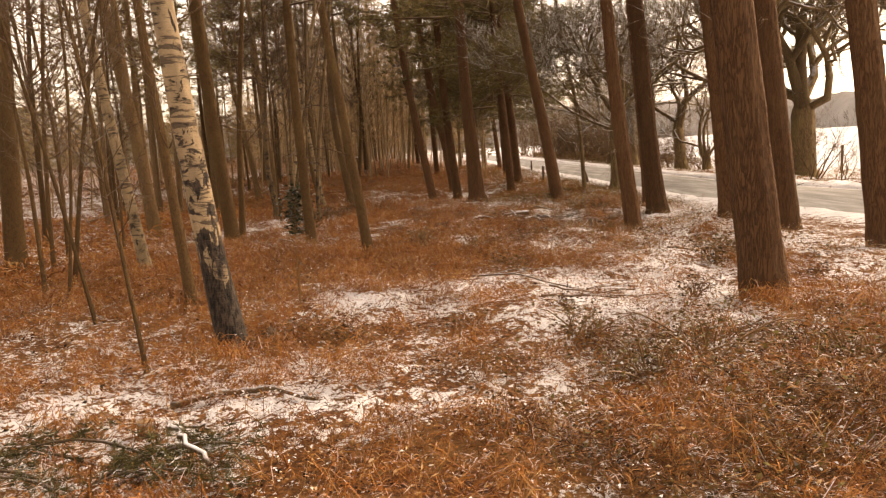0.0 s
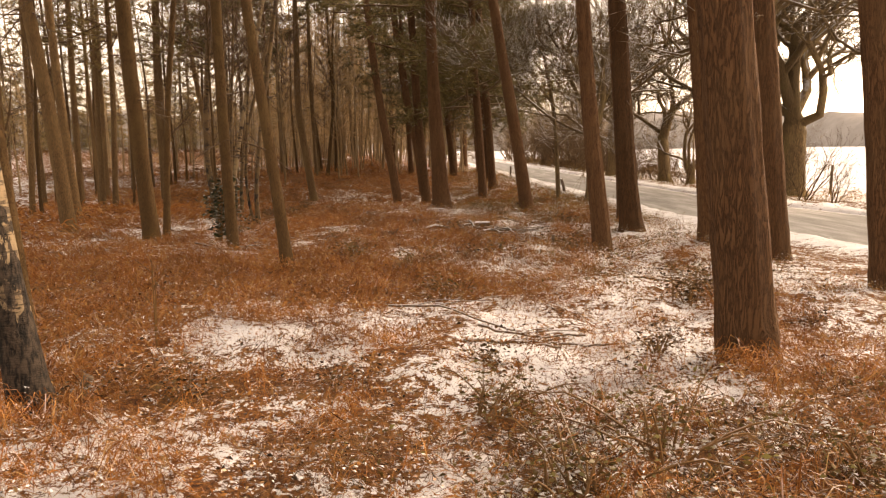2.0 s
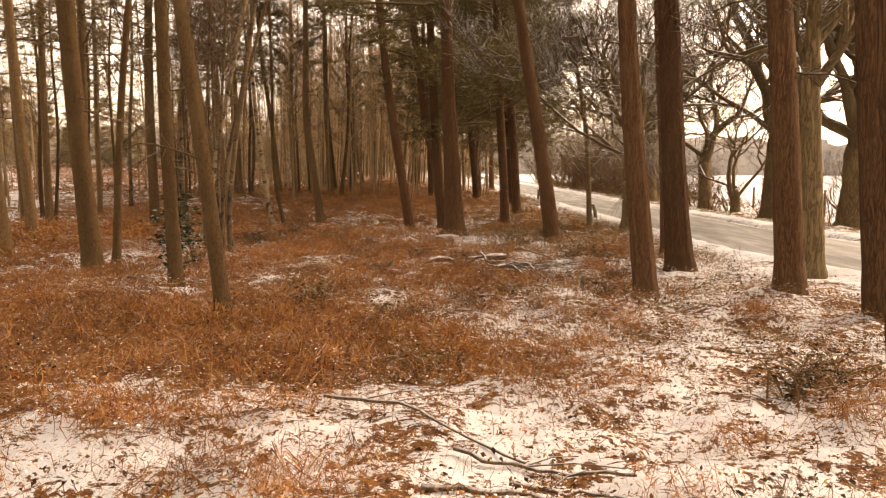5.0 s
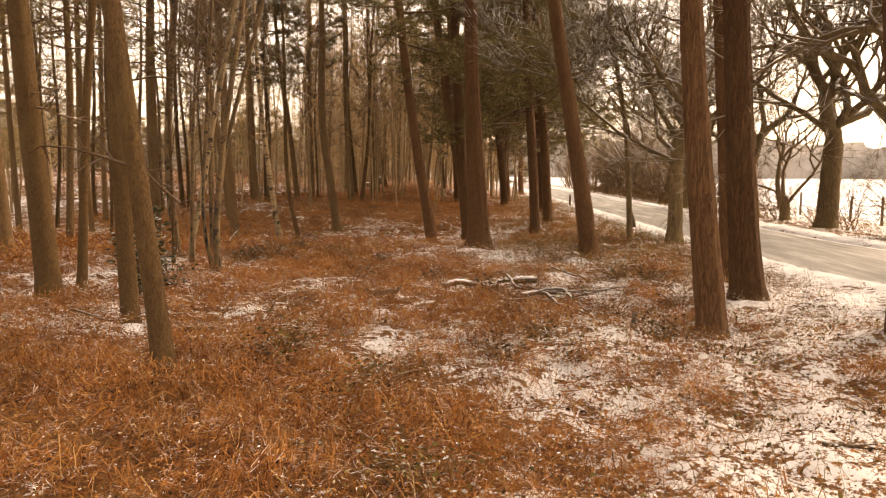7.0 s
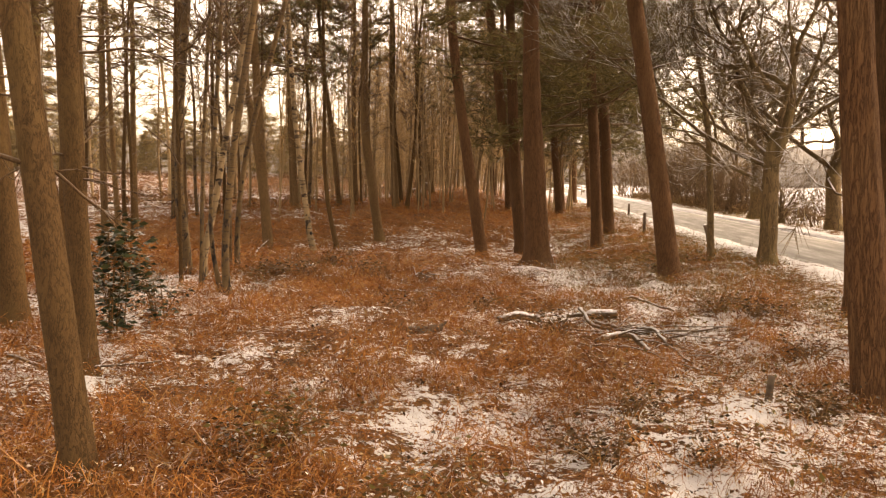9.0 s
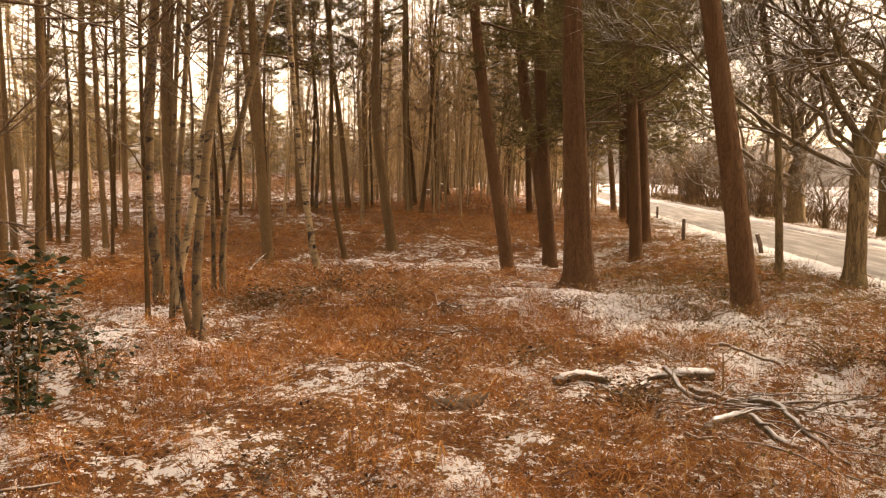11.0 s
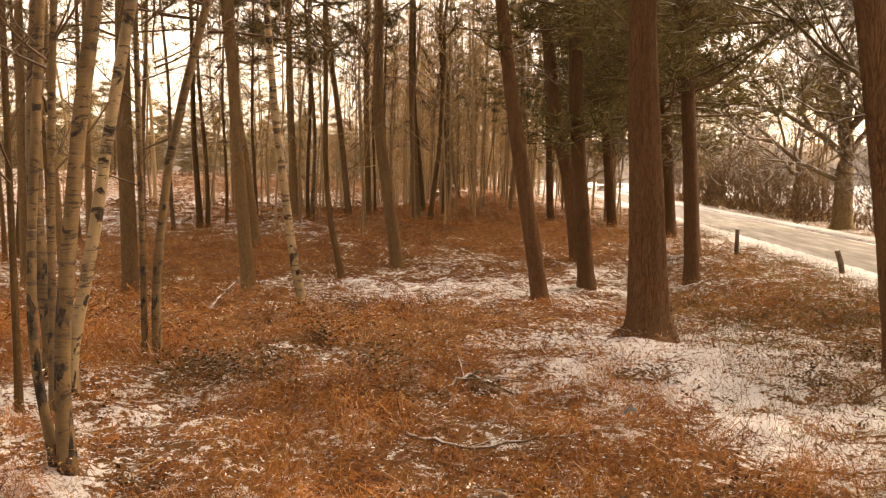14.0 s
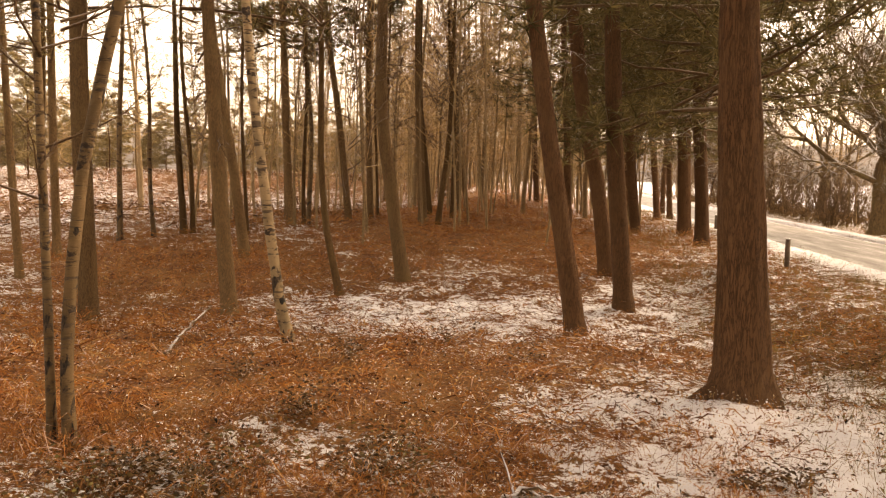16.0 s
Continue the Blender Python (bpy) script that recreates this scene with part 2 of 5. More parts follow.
def road_material():
    m, nt, b = fresh("wet_asphalt", 0.75, 0.4)
    v = mapped(nt, (1.0, 0.12, 1))
    streak = noise_of(nt, v, 3.0, 6, 0.65)
    grit = noise_of(nt, mapped(nt, (1, 1, 1)), 60, 3, 0.7)
    c = ramp(nt, streak, [(0.3, (0.11, 0.105, 0.10)), (0.5, (0.205, 0.2, 0.196)), (0.68, (0.36, 0.357, 0.36))])
    c = blend(nt, 0.5, c, ramp(nt, grit, [(0.3, grey(0.6)), (0.7, grey(1.2))]), "MULTIPLY")
    at = nt.nodes.new("ShaderNodeAttribute")
    at.attribute_name = "snow"
    slush = calc(nt, "ADD", at.outputs["Fac"], calc(nt, "MULTIPLY", calc(nt, "SUBTRACT", noise_of(nt, mapped(nt, (1, 0.3, 1)), 4.0, 6, 0.7), 0.5), 1.6))
    c = blend(nt, ramp(nt, slush, [(0.5, grey(0)), (0.7, grey(1))]), c, (0.70, 0.70, 0.72))
    nt.links.new(c, b.inputs["Base Color"])
    relief(nt, b, grit, 0.3, 0.01)
    return m


ROAD = road_material()


def plain(name, stops, scale, rough=0.9, spec=0.2, bump=0.4):
    m, nt, b = fresh(name, rough, spec)
    n = noise_of(nt, mapped(nt, (1, 1, 1)), scale, 6, 0.65)
    nt.links.new(ramp(nt, n, stops), b.inputs["Base Color"])
    relief(nt, b, n, bump, 0.02)
    return m


CUT_WOOD = plain("cut_wood", [(0.3, (0.22, 0.13, 0.07)), (0.7, (0.42, 0.28, 0.16))], 30)
POST_WOOD = plain("weathered_wood", [(0.3, (0.05, 0.035, 0.025)), (0.7, (0.15, 0.11, 0.08))], 14)
SNOW_CAP = plain("snow", [(0.3, (0.64, 0.64, 0.67)), (0.7, (0.80, 0.81, 0.84))], 6, 0.7)
BLUE = plain("blue_plastic", [(0.3, (0.03, 0.12, 0.20)), (0.7, (0.06, 0.22, 0.32))], 12, 0.4, 0.4, 0.2)
# Aerial haze over the far hills is painted in as this pale grey.
HAZED_WOOD = plain("hazed_far_woodland", [(0.3, (0.25, 0.23, 0.215)), (0.7, (0.36, 0.335, 0.32))], 0.06, 1.0, 0.0, 0.0)


# ---- mesh helpers ----
class Geo:
    """Collects points and faces of one mesh."""

    def __init__(self):
        self.v, self.f, self.count = [], [], 0

    def add(self, points, faces):
        self.v.append(np.asarray(points, float).reshape(-1, 3))
        self.f.append(np.asarray(faces, int) + self.count)
        self.count += len(self.v[-1])

    def tube(self, path, radii, seg=6, lump=0.0, freq=2.0, seed=0.0, cap=True):
        path = np.asarray(path, float)
        radii = np.asarray(radii, float)
        n = len(path)
        tan = np.gradient(path, axis=0)
        tan /= np.linalg.norm(tan, axis=1)[:, None] + 1e-9
        ref = np.array([0.31, 0.95, 0.07]) if abs(tan[:, 2]).mean() > 0.6 else np.array([0.05, 0.1, 1.0])
        side = np.cross(tan, ref)
        side /= np.linalg.norm(side, axis=1)[:, None] + 1e-9
        up = np.cross(side, tan)
        a = np.linspace(0, 2 * math.pi, seg, endpoint=False)
        r = np.repeat(radii[:, None], seg, 1)
        if lump:
            s = np.linspace(0, 1, n)[:, None] * n
            r = r * (1 + lump * (np.sin(a * freq + seed + 0.35 * np.sin(s * 0.9 + seed)) * 0.5 + np.sin(a * (freq * 2 + 1) + seed * 1.7 + 0.5 * np.sin(s * 1.7)) * 0.35 + 0.4 * np.sin(s * 2.1 + a * 2 + seed)))
        p = path[:, None] + r[:, :, None] * (np.cos(a)[None, :, None] * side[:, None] + np.sin(a)[None, :, None] * up[:, None])
        i = np.arange(n - 1)[:, None] * seg
        j = np.arange(seg)[None]
        k = (j + 1) % seg
        quads = np.stack([i + j, i + k, i + k + seg, i + j + seg], -1).reshape(-1, 4)
        self.add(p, quads)
        if cap:
            c = self.count
            base = c - n * seg
            self.v.append(path[[0, -1]])
            self.count += 2
            jj = np.arange(seg)
            kk = (jj + 1) % seg
            self.f.append(np.stack([base + kk, base + jj, np.full(seg, c), np.full(seg, c)], -1))
            top = base + (n - 1) * seg
            self.f.append(np.stack([top + jj, top + kk, np.full(seg, c + 1), np.full(seg, c + 1)], -1))

    def spike(self, p, q, r):
        """A thin three-sided twig from p to a point at q."""
        d = unit(q - p)
        s = unit(np.cross(d, np.array([0.31, 0.62, 0.72]))) * r
        u_ = np.cross(d, s)
        self.add([p + s, p - 0.5 * s + 0.87 * u_, p - 0.5 * s - 0.87 * u_, q], [[0, 1, 3], [1, 2, 3], [2, 0, 3]])

    def mesh(self, name, smooth=True):
        v = np.concatenate(self.v)
        faces = []
        for f in self.f:
            if f.shape[1] == 4:
                tri = f[:, 2] == f[:, 3]
                faces.append((f[~tri], 4))
                faces.append((f[tri][:, :3], 3))
            else:
                faces.append((f, 3))
        faces = [(f, k) for f, k in faces if len(f)]
        loops = np.concatenate([f.ravel() for f, k in faces])
        sizes = np.concatenate([np.full(len(f), k) for f, k in faces])
        me = bpy.data.meshes.new(name)
        me.vertices.add(len(v))
        me.vertices.foreach_set("co", v.ravel())
        me.loops.add(len(loops))
        me.loops.foreach_set("vertex_index", loops.astype(np.int32))
        me.polygons.add(len(sizes))
        me.polygons.foreach_set("loop_start", np.concatenate([[0], np.cumsum(sizes)[:-1]]).astype(np.int32))
        me.polygons.foreach_set("use_smooth", np.full(len(sizes), smooth))
        me.update(calc_edges=True)
        me.validate()
        return me


def joined(name, wood, wood_material, leaves, leaf_material):
    """One mesh of wood and leaves with a material each."""
    n = sum(len(f) for f in wood.f)
    g = Geo()
    for source in (wood, leaves):
        base = g.count
        g.v += source.v
        g.f += [f + base for f in source.f]
        g.count += source.count
    me = g.mesh(name)
    me.materials.append(wood_material)
    me.materials.append(leaf_material)
    index = np.zeros(len(me.polygons), np.int32)
    index[n:] = 1
    me.polygons.foreach_set("material_index", index)
    return me


def part(name, mesh, material, parent, label="", kind=""):
    if isinstance(mesh, Geo):
        mesh = mesh.mesh(name)
    if not mesh.materials:
        mesh.materials.append(material)
    ob = new(name, mesh)
    ob.parent = parent
    return tagged(ob, label=label, kind=kind)


def thing(name, at, label, category, group="", turn=0.0, kind=""):
    ob = new(name)
    ob.empty_display_size = 0.2
    ob.matrix_world = pose(*at, 0, 0, turn)
    return tagged(ob, label, category, group, kind)


# ---- lie of the land ----
def ease(a, b, v):
    u = np.clip((v - a) / (b - a), 0, 1)
    return u * u * (3 - 2 * u)


# Low swells and dips of the wood's floor: x, y, radius, height.
HUMMOCKS = [
    (3.4, 14.0, 1.0, -0.12), (4.65, 12.8, 0.9, 0.12), (-1.05, 11.4, 0.8, 0.03), (-4.05, 15.3, 1.1, -0.07), (-1.75, 6.4, 0.9, -0.09),
    (4.93, 22.2, 1.2, 0.10), (-7.0, 26.0, 1.6, -0.2), (2.6, 15.3, 0.9, -0.10), (-0.6, 19.4, 0.8, -0.07), (1.0, 16.2, 0.8, -0.05),
]


def land(x, y):
    """Height of the ground without its small bumps."""
    x, y = np.asarray(x, float), np.asarray(y, float)
    hollow = -0.5 * np.exp(-((y - 28) / 3.8) ** 2) * (1 - ease(1.2, 3.6, x)) * ease(-14, -8, x)
    ridge = 0.85 * ease(30, 56, y) * np.exp(-((x + 1.5 + 0.13 * (np.minimum(y, 70) - 36)) / 4.2) ** 2)
    shelf = 0.3 * ease(31, 37, y) * (1 - ease(40, 47, y)) * (1 - ease(-6, -1, x))
    dip = -0.9 * ease(41, 50, y) * (1 - ease(55, 85, y)) * (1 - ease(-8, -3.5, x + 0.13 * (y - 44)))
    bank = 1.3 * ease(52, 90, y) * (1 - ease(-14, -4, x))
    field = -0.25 * ease(10.5, 16, x) + 1.6 * ease(70, 300, x)
    swell = 0
    for px, py, r, dz in HUMMOCKS:
        swell = swell + dz * np.exp(-((x - px) ** 2 + (y - py) ** 2) / r ** 2)
    return hollow + ridge + shelf + dip + bank + field + swell


def wave(x, y, k, seed):
    """Cheap smooth noise between about -1 and 1."""
    x, y = np.asarray(x, float) * k, np.asarray(y, float) * k
    out = 0
    for i in range(5):
        a = seed * 1.7 + i * 2.399
        out = out + np.sin(x * math.cos(a) * (1 + 0.37 * i) + y * math.sin(a) * (1 + 0.37 * i) + 3.1 * i + seed + 0.9 * np.sin(0.6 * x * math.sin(a) - 0.6 * y * math.cos(a) + i))
    return out / 3.2


# Drifts of lying snow: x, y, half-widths, depth of cover.
NEAR_DRIFTS = [
    (-1.4, 5, 1.6, 0.8, 0.22), (0.8, 5.6, 0.3, 0.9, 0.15), (1.9, 7.6, 1.3, 1.5, 0.38), (0.2, 7.6, 1.6, 1.2, 0.1), (-1, 8.3, 1.5, 0.5, 0.15),
    (1, 8.6, 2.4, 0.9, 0.2), (4.6, 10.6, 0.9, 0.8, 0.4), (0.3, 10.6, 0.35, 0.7, 0.35), (0.4, 11.15, 0.4, 0.4, 0.3), (1.45, 11.2, 0.6, 0.6, 0.3),
    (2.9, 11.3, 1.2, 1.8, 0.35), (2.6, 12.4, 0.8, 1, 0.2), (0.6, 12.9, 1, 0.7, 0.25), (-2.5, 13.2, 0.6, 0.5, 0.3), (-0.35, 13.4, 0.25, 0.3, 0.4),
]
MIDDLE_DRIFTS = [
    (3.8, 15.6, 1.1, 2.4, 0.3), (-0.8, 15.7, 0.4, 0.5, 0.1), (-1.1, 16.1, 0.7, 0.35, 0.2), (-3.6, 16.6, 0.7, 0.9, 0.6), (-3.1, 16.6, 0.8, 0.5, 0.5),
    (0.7, 16.75, 0.9, 0.35, 0.35), (-4.2, 17.7, 0.8, 0.6, 0.35), (2.6, 18.2, 1.2, 1.6, 0.3), (-3.1, 18.3, 0.8, 0.4, 0.4), (2.05, 19.1, 1, 0.7, 0.25),
    (-2.2, 19.6, 1.3, 0.5, 0.3), (1.45, 19.7, 0.7, 1, 0.3), (2.6, 20, 1.1, 1, 0.3), (1.3, 20.9, 1.2, 1.2, 0.42), (2.1, 21.4, 1.2, 0.8, 0.42),
    (0, 21.7, 1.2, 0.5, 0.25),
]
FAR_DRIFTS = [
    (-11.5, 25.5, 3, 2.4, 0.25), (-1.8, 27.4, 2.5, 2.2, 0.26), (-16, 50, 9, 6, 0.12),
]
# Cleaner patches with sharper rims.
CLEAN_START = [
    (-1.0, 4.5, 0.4, 0.45, 0.4), (-0.3, 4.4, 0.3, 0.3, 0.4), (0.7, 4.8, 0.17, 0.8, 0.4), (-0.2, 7.2, 0.4, 0.4, 0.35), (1.3, 6.7, 0.5, 0.9, 0.35), (2.5, 6.5, 0.3, 0.5, 0.3),
    (3.6, 7.1, 0.4, 0.5, 0.35), (1.7, 6.9, 0.7, 0.7, 0.35), (-0.4, 7.6, 0.6, 0.4, 0.3), (-0.6, 6.1, 0.45, 0.22, 0.4), (-0.9, 5.6, 0.45, 0.22, 0.4), (1.65, 5.7, 0.35, 0.45, 0.5),
    (4.6, 9.0, 0.4, 0.9, 0.35), (5.05, 15.6, 0.7, 1.4, 1.0),
]
CLEAN_MIDDLE = [
    (0.4, 11.3, 0.24, 0.3, 0.4), (0.8, 12.7, 0.24, 0.35, 0.4), (-0.8, 9.1, 0.4, 0.3, 0.4), (0.2, 9.2, 0.25, 0.25, 0.4), (0.9, 9.3, 0.5, 0.4, 0.4), (-0.4, 13.8, 0.2, 0.35, 0.5),
    (-1.0, 13.6, 0.25, 0.2, 0.4), (-2.1, 13.0, 0.2, 0.35, 0.4), (0.5, 12.4, 0.25, 0.2, 0.35), (1.6, 18.3, 0.35, 0.8, 0.35), (4.3, 17.9, 0.6, 0.8, 0.35), (2.7, 14.6, 0.5, 0.4, 0.35),
    (3.2, 13.6, 0.35, 0.6, 0.3), (1.6, 12.4, 0.6, 0.4, 0.35), (0.8, 11.8, 0.35, 0.22, 0.35),
]
CLEAN_END = [
    (-3.4, 16.8, 0.35, 0.7, 0.5), (-1.0, 15.8, 0.16, 0.3, 0.5), (1.5, 19.0, 0.35, 0.55, 0.45), (0.3, 16.7, 0.25, 0.2, 0.4), (1.3, 21.0, 0.6, 0.8, 0.9), (0.2, 21.5, 0.7, 0.4, 0.7),
    (2.8, 18.9, 0.45, 0.8, 0.35), (2.1, 16.9, 0.4, 0.4, 0.4), (0.9, 20.1, 0.7, 0.4, 0.6), (1.9, 22.8, 0.35, 0.4, 0.35), (2.0, 21.3, 0.4, 0.5, 0.35), (0.5, 24.6, 0.35, 0.45, 0.5),
    (-2.5, 28.1, 1.7, 1.6, 0.4), (-2.3, 23.8, 0.22, 0.4, 0.5), (-3.9, 23.4, 0.3, 0.3, 0.5), (-3.3, 18.8, 0.25, 0.2, 0.4), (-2.5, 18.8, 0.25, 0.2, 0.4), (1.4, 19.8, 0.25, 0.2, 0.4),
]
# Beds where the dead bracken stands thick.
NEAR_BEDS = [
    (0.2, 3.7, 1.3, 0.35, 0.5), (2.2, 3.8, 1.4, 1, 0.3), (0.3, 4.6, 0.9, 0.8, 0.2), (3.6, 5.2, 1.6, 1.8, 0.3), (-1.4, 6.5, 1.6, 0.35, 0.25),
    (-0.7, 6.9, 1.2, 0.6, 0.15), (0.4, 10.2, 1.4, 0.9, 0.4), (-2.6, 11, 3.6, 1.7, 0.5), (-1.5, 13.6, 0.5, 0.4, 0.15),
]
MORE_BEDS = [
    (-3.8, 8.6, 1.3, 2.2, 0.3), (0.2, 3.5, 0.6, 0.3, 0.3), (0.25, 5.6, 0.45, 0.45, 0.5), (1.1, 5.95, 0.22, 0.3, 0.4), (-1.2, 6.8, 0.5, 0.3, 0.4), (0.45, 7.4, 0.3, 0.4, 0.3),
    (-2.2, 8.3, 0.6, 0.8, 0.3), (-0.7, 10.4, 1.0, 0.8, 0.25), (-0.4, 11.5, 0.8, 0.6, 0.2), (-0.3, 12.9, 0.6, 0.5, 0.2), (-1.9, 22.4, 1.7, 1.0, 0.2), (-3.4, 21.1, 1.2, 0.9, 0.25),
    (-1.6, 19.2, 0.5, 0.3, 0.3), (-2.4, 18.4, 0.9, 0.8, 0.2), (0.9, 17.5, 0.6, 0.5, 0.25), (-4.4, 21.6, 1.2, 1.6, 0.3),
    (-5.6, 24.2, 1.5, 1.5, 0.25), (-3.6, 20.0, 0.8, 0.6, 0.25), (-7.0, 26.6, 2.0, 2.4, 0.35), (-9.0, 31.0, 3.0, 3.0, 0.3),
]
FAR_BEDS = [
    (-0.9, 14.9, 0.6, 0.5, 0.22), (-0.95, 16, 0.6, 0.3, 0.25), (-0.6, 17, 2.2, 1.6, 0.22), (-6, 20.5, 2.6, 3, 0.25), (-1.9, 21.6, 1.5, 1.4, 0.45), (-1, 24.3, 2.4, 0.7, 0.35),
    (3.2, 24.5, 1.4, 2.4, 0.35), (-7.5, 31, 3.5, 2, 0.35), (-1.5, 36.5, 3.4, 5, 0.55), (-5, 38, 5, 3, 0.35), (-3.4, 49, 2.6, 9, 0.6),
    (-20, 80, 16, 9, 0.45),
]


def patches(x, y, rows):
    out = 0
    for px, py, rx, ry, amount in rows:
        out = out + amount * np.exp(-((x - px) / rx) ** 2 - ((y - py) / ry) ** 2)
    return out


ROAD_A, ROAD_B = 6.15, 9.35


def edge_a(y):
    return ROAD_A - 0.012 * (np.clip(y, -40, 90) - 20) + 1.0 * (1 - ease(12.5, 21, y))


def edge_b(y):
    return ROAD_B - 0.004 * (np.clip(y, -40, 90) - 20) + 1.3 * (1 - ease(14, 27, y))


def clean_snow(x, y):
    return 0.46 * (patches(x, y, CLEAN_START) + patches(x, y, CLEAN_MIDDLE) + patches(x, y, CLEAN_END))


def snow_cover(x, y):
    s = 0.455 + patches(x, y, NEAR_DRIFTS) + patches(x, y, MIDDLE_DRIFTS) + patches(x, y, FAR_DRIFTS) + clean_snow(x, y) - patches(x, y, NEAR_BEDS) - patches(x, y, MORE_BEDS) - patches(x, y, FAR_BEDS) + 0.10 * wave(x, y, 0.9, 2.0) + 0.07 * wave(x, y, 2.3, 5.0)
    verge = np.exp(-((x - edge_a(y) + 0.35) / 0.42) ** 2) + np.exp(-((x - edge_b(y) - 0.4) / 0.5) ** 2)
    wood = np.minimum(s, 0.60 + 0.18 * wave(x, y, 6.0, 15.0) + 0.6 * np.clip(clean_snow(x, y), 0, 0.3) + 0.08 * np.exp(-((x - 2.2) / 1.5) ** 2 - ((y - 20.4) / 1.6) ** 2) + 0.14 * np.exp(-((x - 2.2) / 1.0) ** 2 - ((y - 7.4) / 1.4) ** 2))
    s = np.where(x < 5.4, wood, s) + 0.55 * verge + 0.5 * ease(11.2, 14.0, x)
    return np.clip(s, -0.3, 1.3)


def bumps(x, y):
    rough = ease(-40, -10, -np.abs(y - 20)) * (1 - ease(4.6, 5.6, x) * (1 - ease(9.6, 10.6, x)))
    b = 0.05 * wave(x, y, 1.6, 1.0) + 0.04 * wave(x, y, 4.1, 3.0) + 0.02 * wave(x, y, 9.0, 7.0)
    verge = 0.07 * (np.exp(-((x - edge_a(y) + 0.35) / 0.3) ** 2) + np.exp(-((x - edge_b(y) - 0.4) / 0.35) ** 2))
    return b * rough + verge * (1 + 0.5 * wave(x, y, 3.0, 4.0)) + 0.05 * np.clip(patches(x, y, NEAR_BEDS) + patches(x, y, FAR_BEDS), 0, 1) * (1 + wave(x, y, 2.2, 8.0))


def height(x, y):
    return land(x, y) + bumps(x, y)


def graded(a, b, step, reach):
    inner = np.arange(a, b + step / 2, step)
    out, d, p = [], step, inner[-1]
    while p < reach:
        d *= 1.13
        p += d
        out.append(p)
    low, d, p = [], step, inner[0]
    while p > -reach:
        d *= 1.13
        p -= d
        low.append(p)
    return np.array(low[::-1] + list(inner) + out)


def grid_mesh(name, X, Y, Z, attribute=None):
    rows, cols = X.shape
    g = Geo()
    i = np.arange(rows - 1)[:, None] * cols
    j = np.arange(cols - 1)[None]
    g.add(np.stack([X, Y, Z], -1), np.stack([i + j, i + j + 1, i + j + 1 + cols, i + j + cols], -1).reshape(-1, 4))
    me = g.mesh(name)
    if attribute is not None:
        a = me.attributes.new("snow", "FLOAT", "POINT")
        a.data.foreach_set("value", attribute.ravel().astype(np.float32))
    return me


gx, gy = graded(-8, 11, 0.115, 2500), graded(1, 33, 0.145, 2500)
X, Y = np.meshgrid(gx, gy)
under = ease(edge_a(Y) - 0.1, edge_a(Y) + 0.12, X) * (1 - ease(edge_b(Y) - 0.12, edge_b(Y) + 0.1, X)) * (np.abs(Y) < 240)
me = grid_mesh("ground", X, Y, height(X, Y) - 0.14 * under, snow_cover(X, Y))
me.materials.append(GROUND)
tagged(new("ground", me), "forest floor of bracken litter under patchy snow", "ground", kind="structure")

ry = np.concatenate([np.arange(-30, 60, 0.5), np.arange(60, 220, 2.0)])
u = np.linspace(0, 1, 17)
U, Y = np.meshgrid(u, ry)
X = edge_a(Y) + 0.02 + (edge_b(Y) - edge_a(Y) - 0.04) * U
Z = land(X, Y) * 0 - 0.03 + 0.05 * (1 - (2 * U - 1) ** 2)
rim = np.abs(2 * U - 1)
me = grid_mesh("road", X, Y, Z, 0.75 * ease(0.78, 1.0, rim) + 0.22 * np.exp(-((2 * U - 1) / 0.2) ** 2) + 0.10)
me.materials.append(ROAD)
tagged(new("road", me), "narrow wet country lane with slushy snow along its edges", "road", kind="structure")


# ---- trees ----
def rng_of(seed):
    return random.Random(seed)


def unit(v):
    return v / (np.linalg.norm(v) + 1e-9)


def turned(d, rng, low, high):
    """A direction that leaves d by an angle between low and high degrees."""
    side = unit(np.cross(d, np.array([rng.gauss(0, 1), rng.gauss(0, 1), rng.gauss(0, 1)])))
    a = radians(rng.uniform(low, high))
    return unit(d * math.cos(a) + side * math.sin(a))


def grow(g, p, d, length, r, level, top, rng, kids, gnarl=0.25, lift=0.05, shrink=(0.5, 0.8), spread=(28, 65), seg=9):
    n = 6 if level == 0 else 5 if level < 3 else 4 if level < 4 else 3
    path, tans = [np.array(p)], [d]
    if level == top:
        length = min(length, 0.35 + 0.45 * rng.random())
        g.spike(path[0], path[0] + d * length + np.array([0, 0, lift * length]), min(max(r, 0.005), 0.009))
        return
    for i in range(n - 1):
        d = unit(d + gnarl * np.array([rng.gauss(0, 1), rng.gauss(0, 1), rng.gauss(0, 0.8)]) * (0.55 if level == 0 else 1) + np.array([0, 0, lift]))
        path.append(path[-1] + d * length / (n - 1))
        tans.append(d)
    last = 0.52 if level < top else 0.3
    g.tube(path, np.linspace(r, r * last, n), max(3, seg - 2 * level), 0.12 if level < 2 else 0, 2, rng.random() * 6, cap=False)
    if level < top:
        for k in range(kids[level]):
            at = 1.0 if k == 0 else rng.uniform(0.35 if level else 0.55, 1.0)
            i = min(n - 2, int(at * (n - 1)))
            w = at * (n - 1) - i
            q = path[i] * (1 - w) + path[i + 1] * w
            nd = turned(tans[i + 1], rng, 8 if k == 0 else spread[0], 30 if k == 0 else spread[1])
            grow(g, q, nd, length * rng.uniform(*shrink), r * (1 - (1 - last) * at) * rng.uniform(0.5, 0.85), level + 1, top, rng, kids, gnarl, lift, shrink, spread, seg)


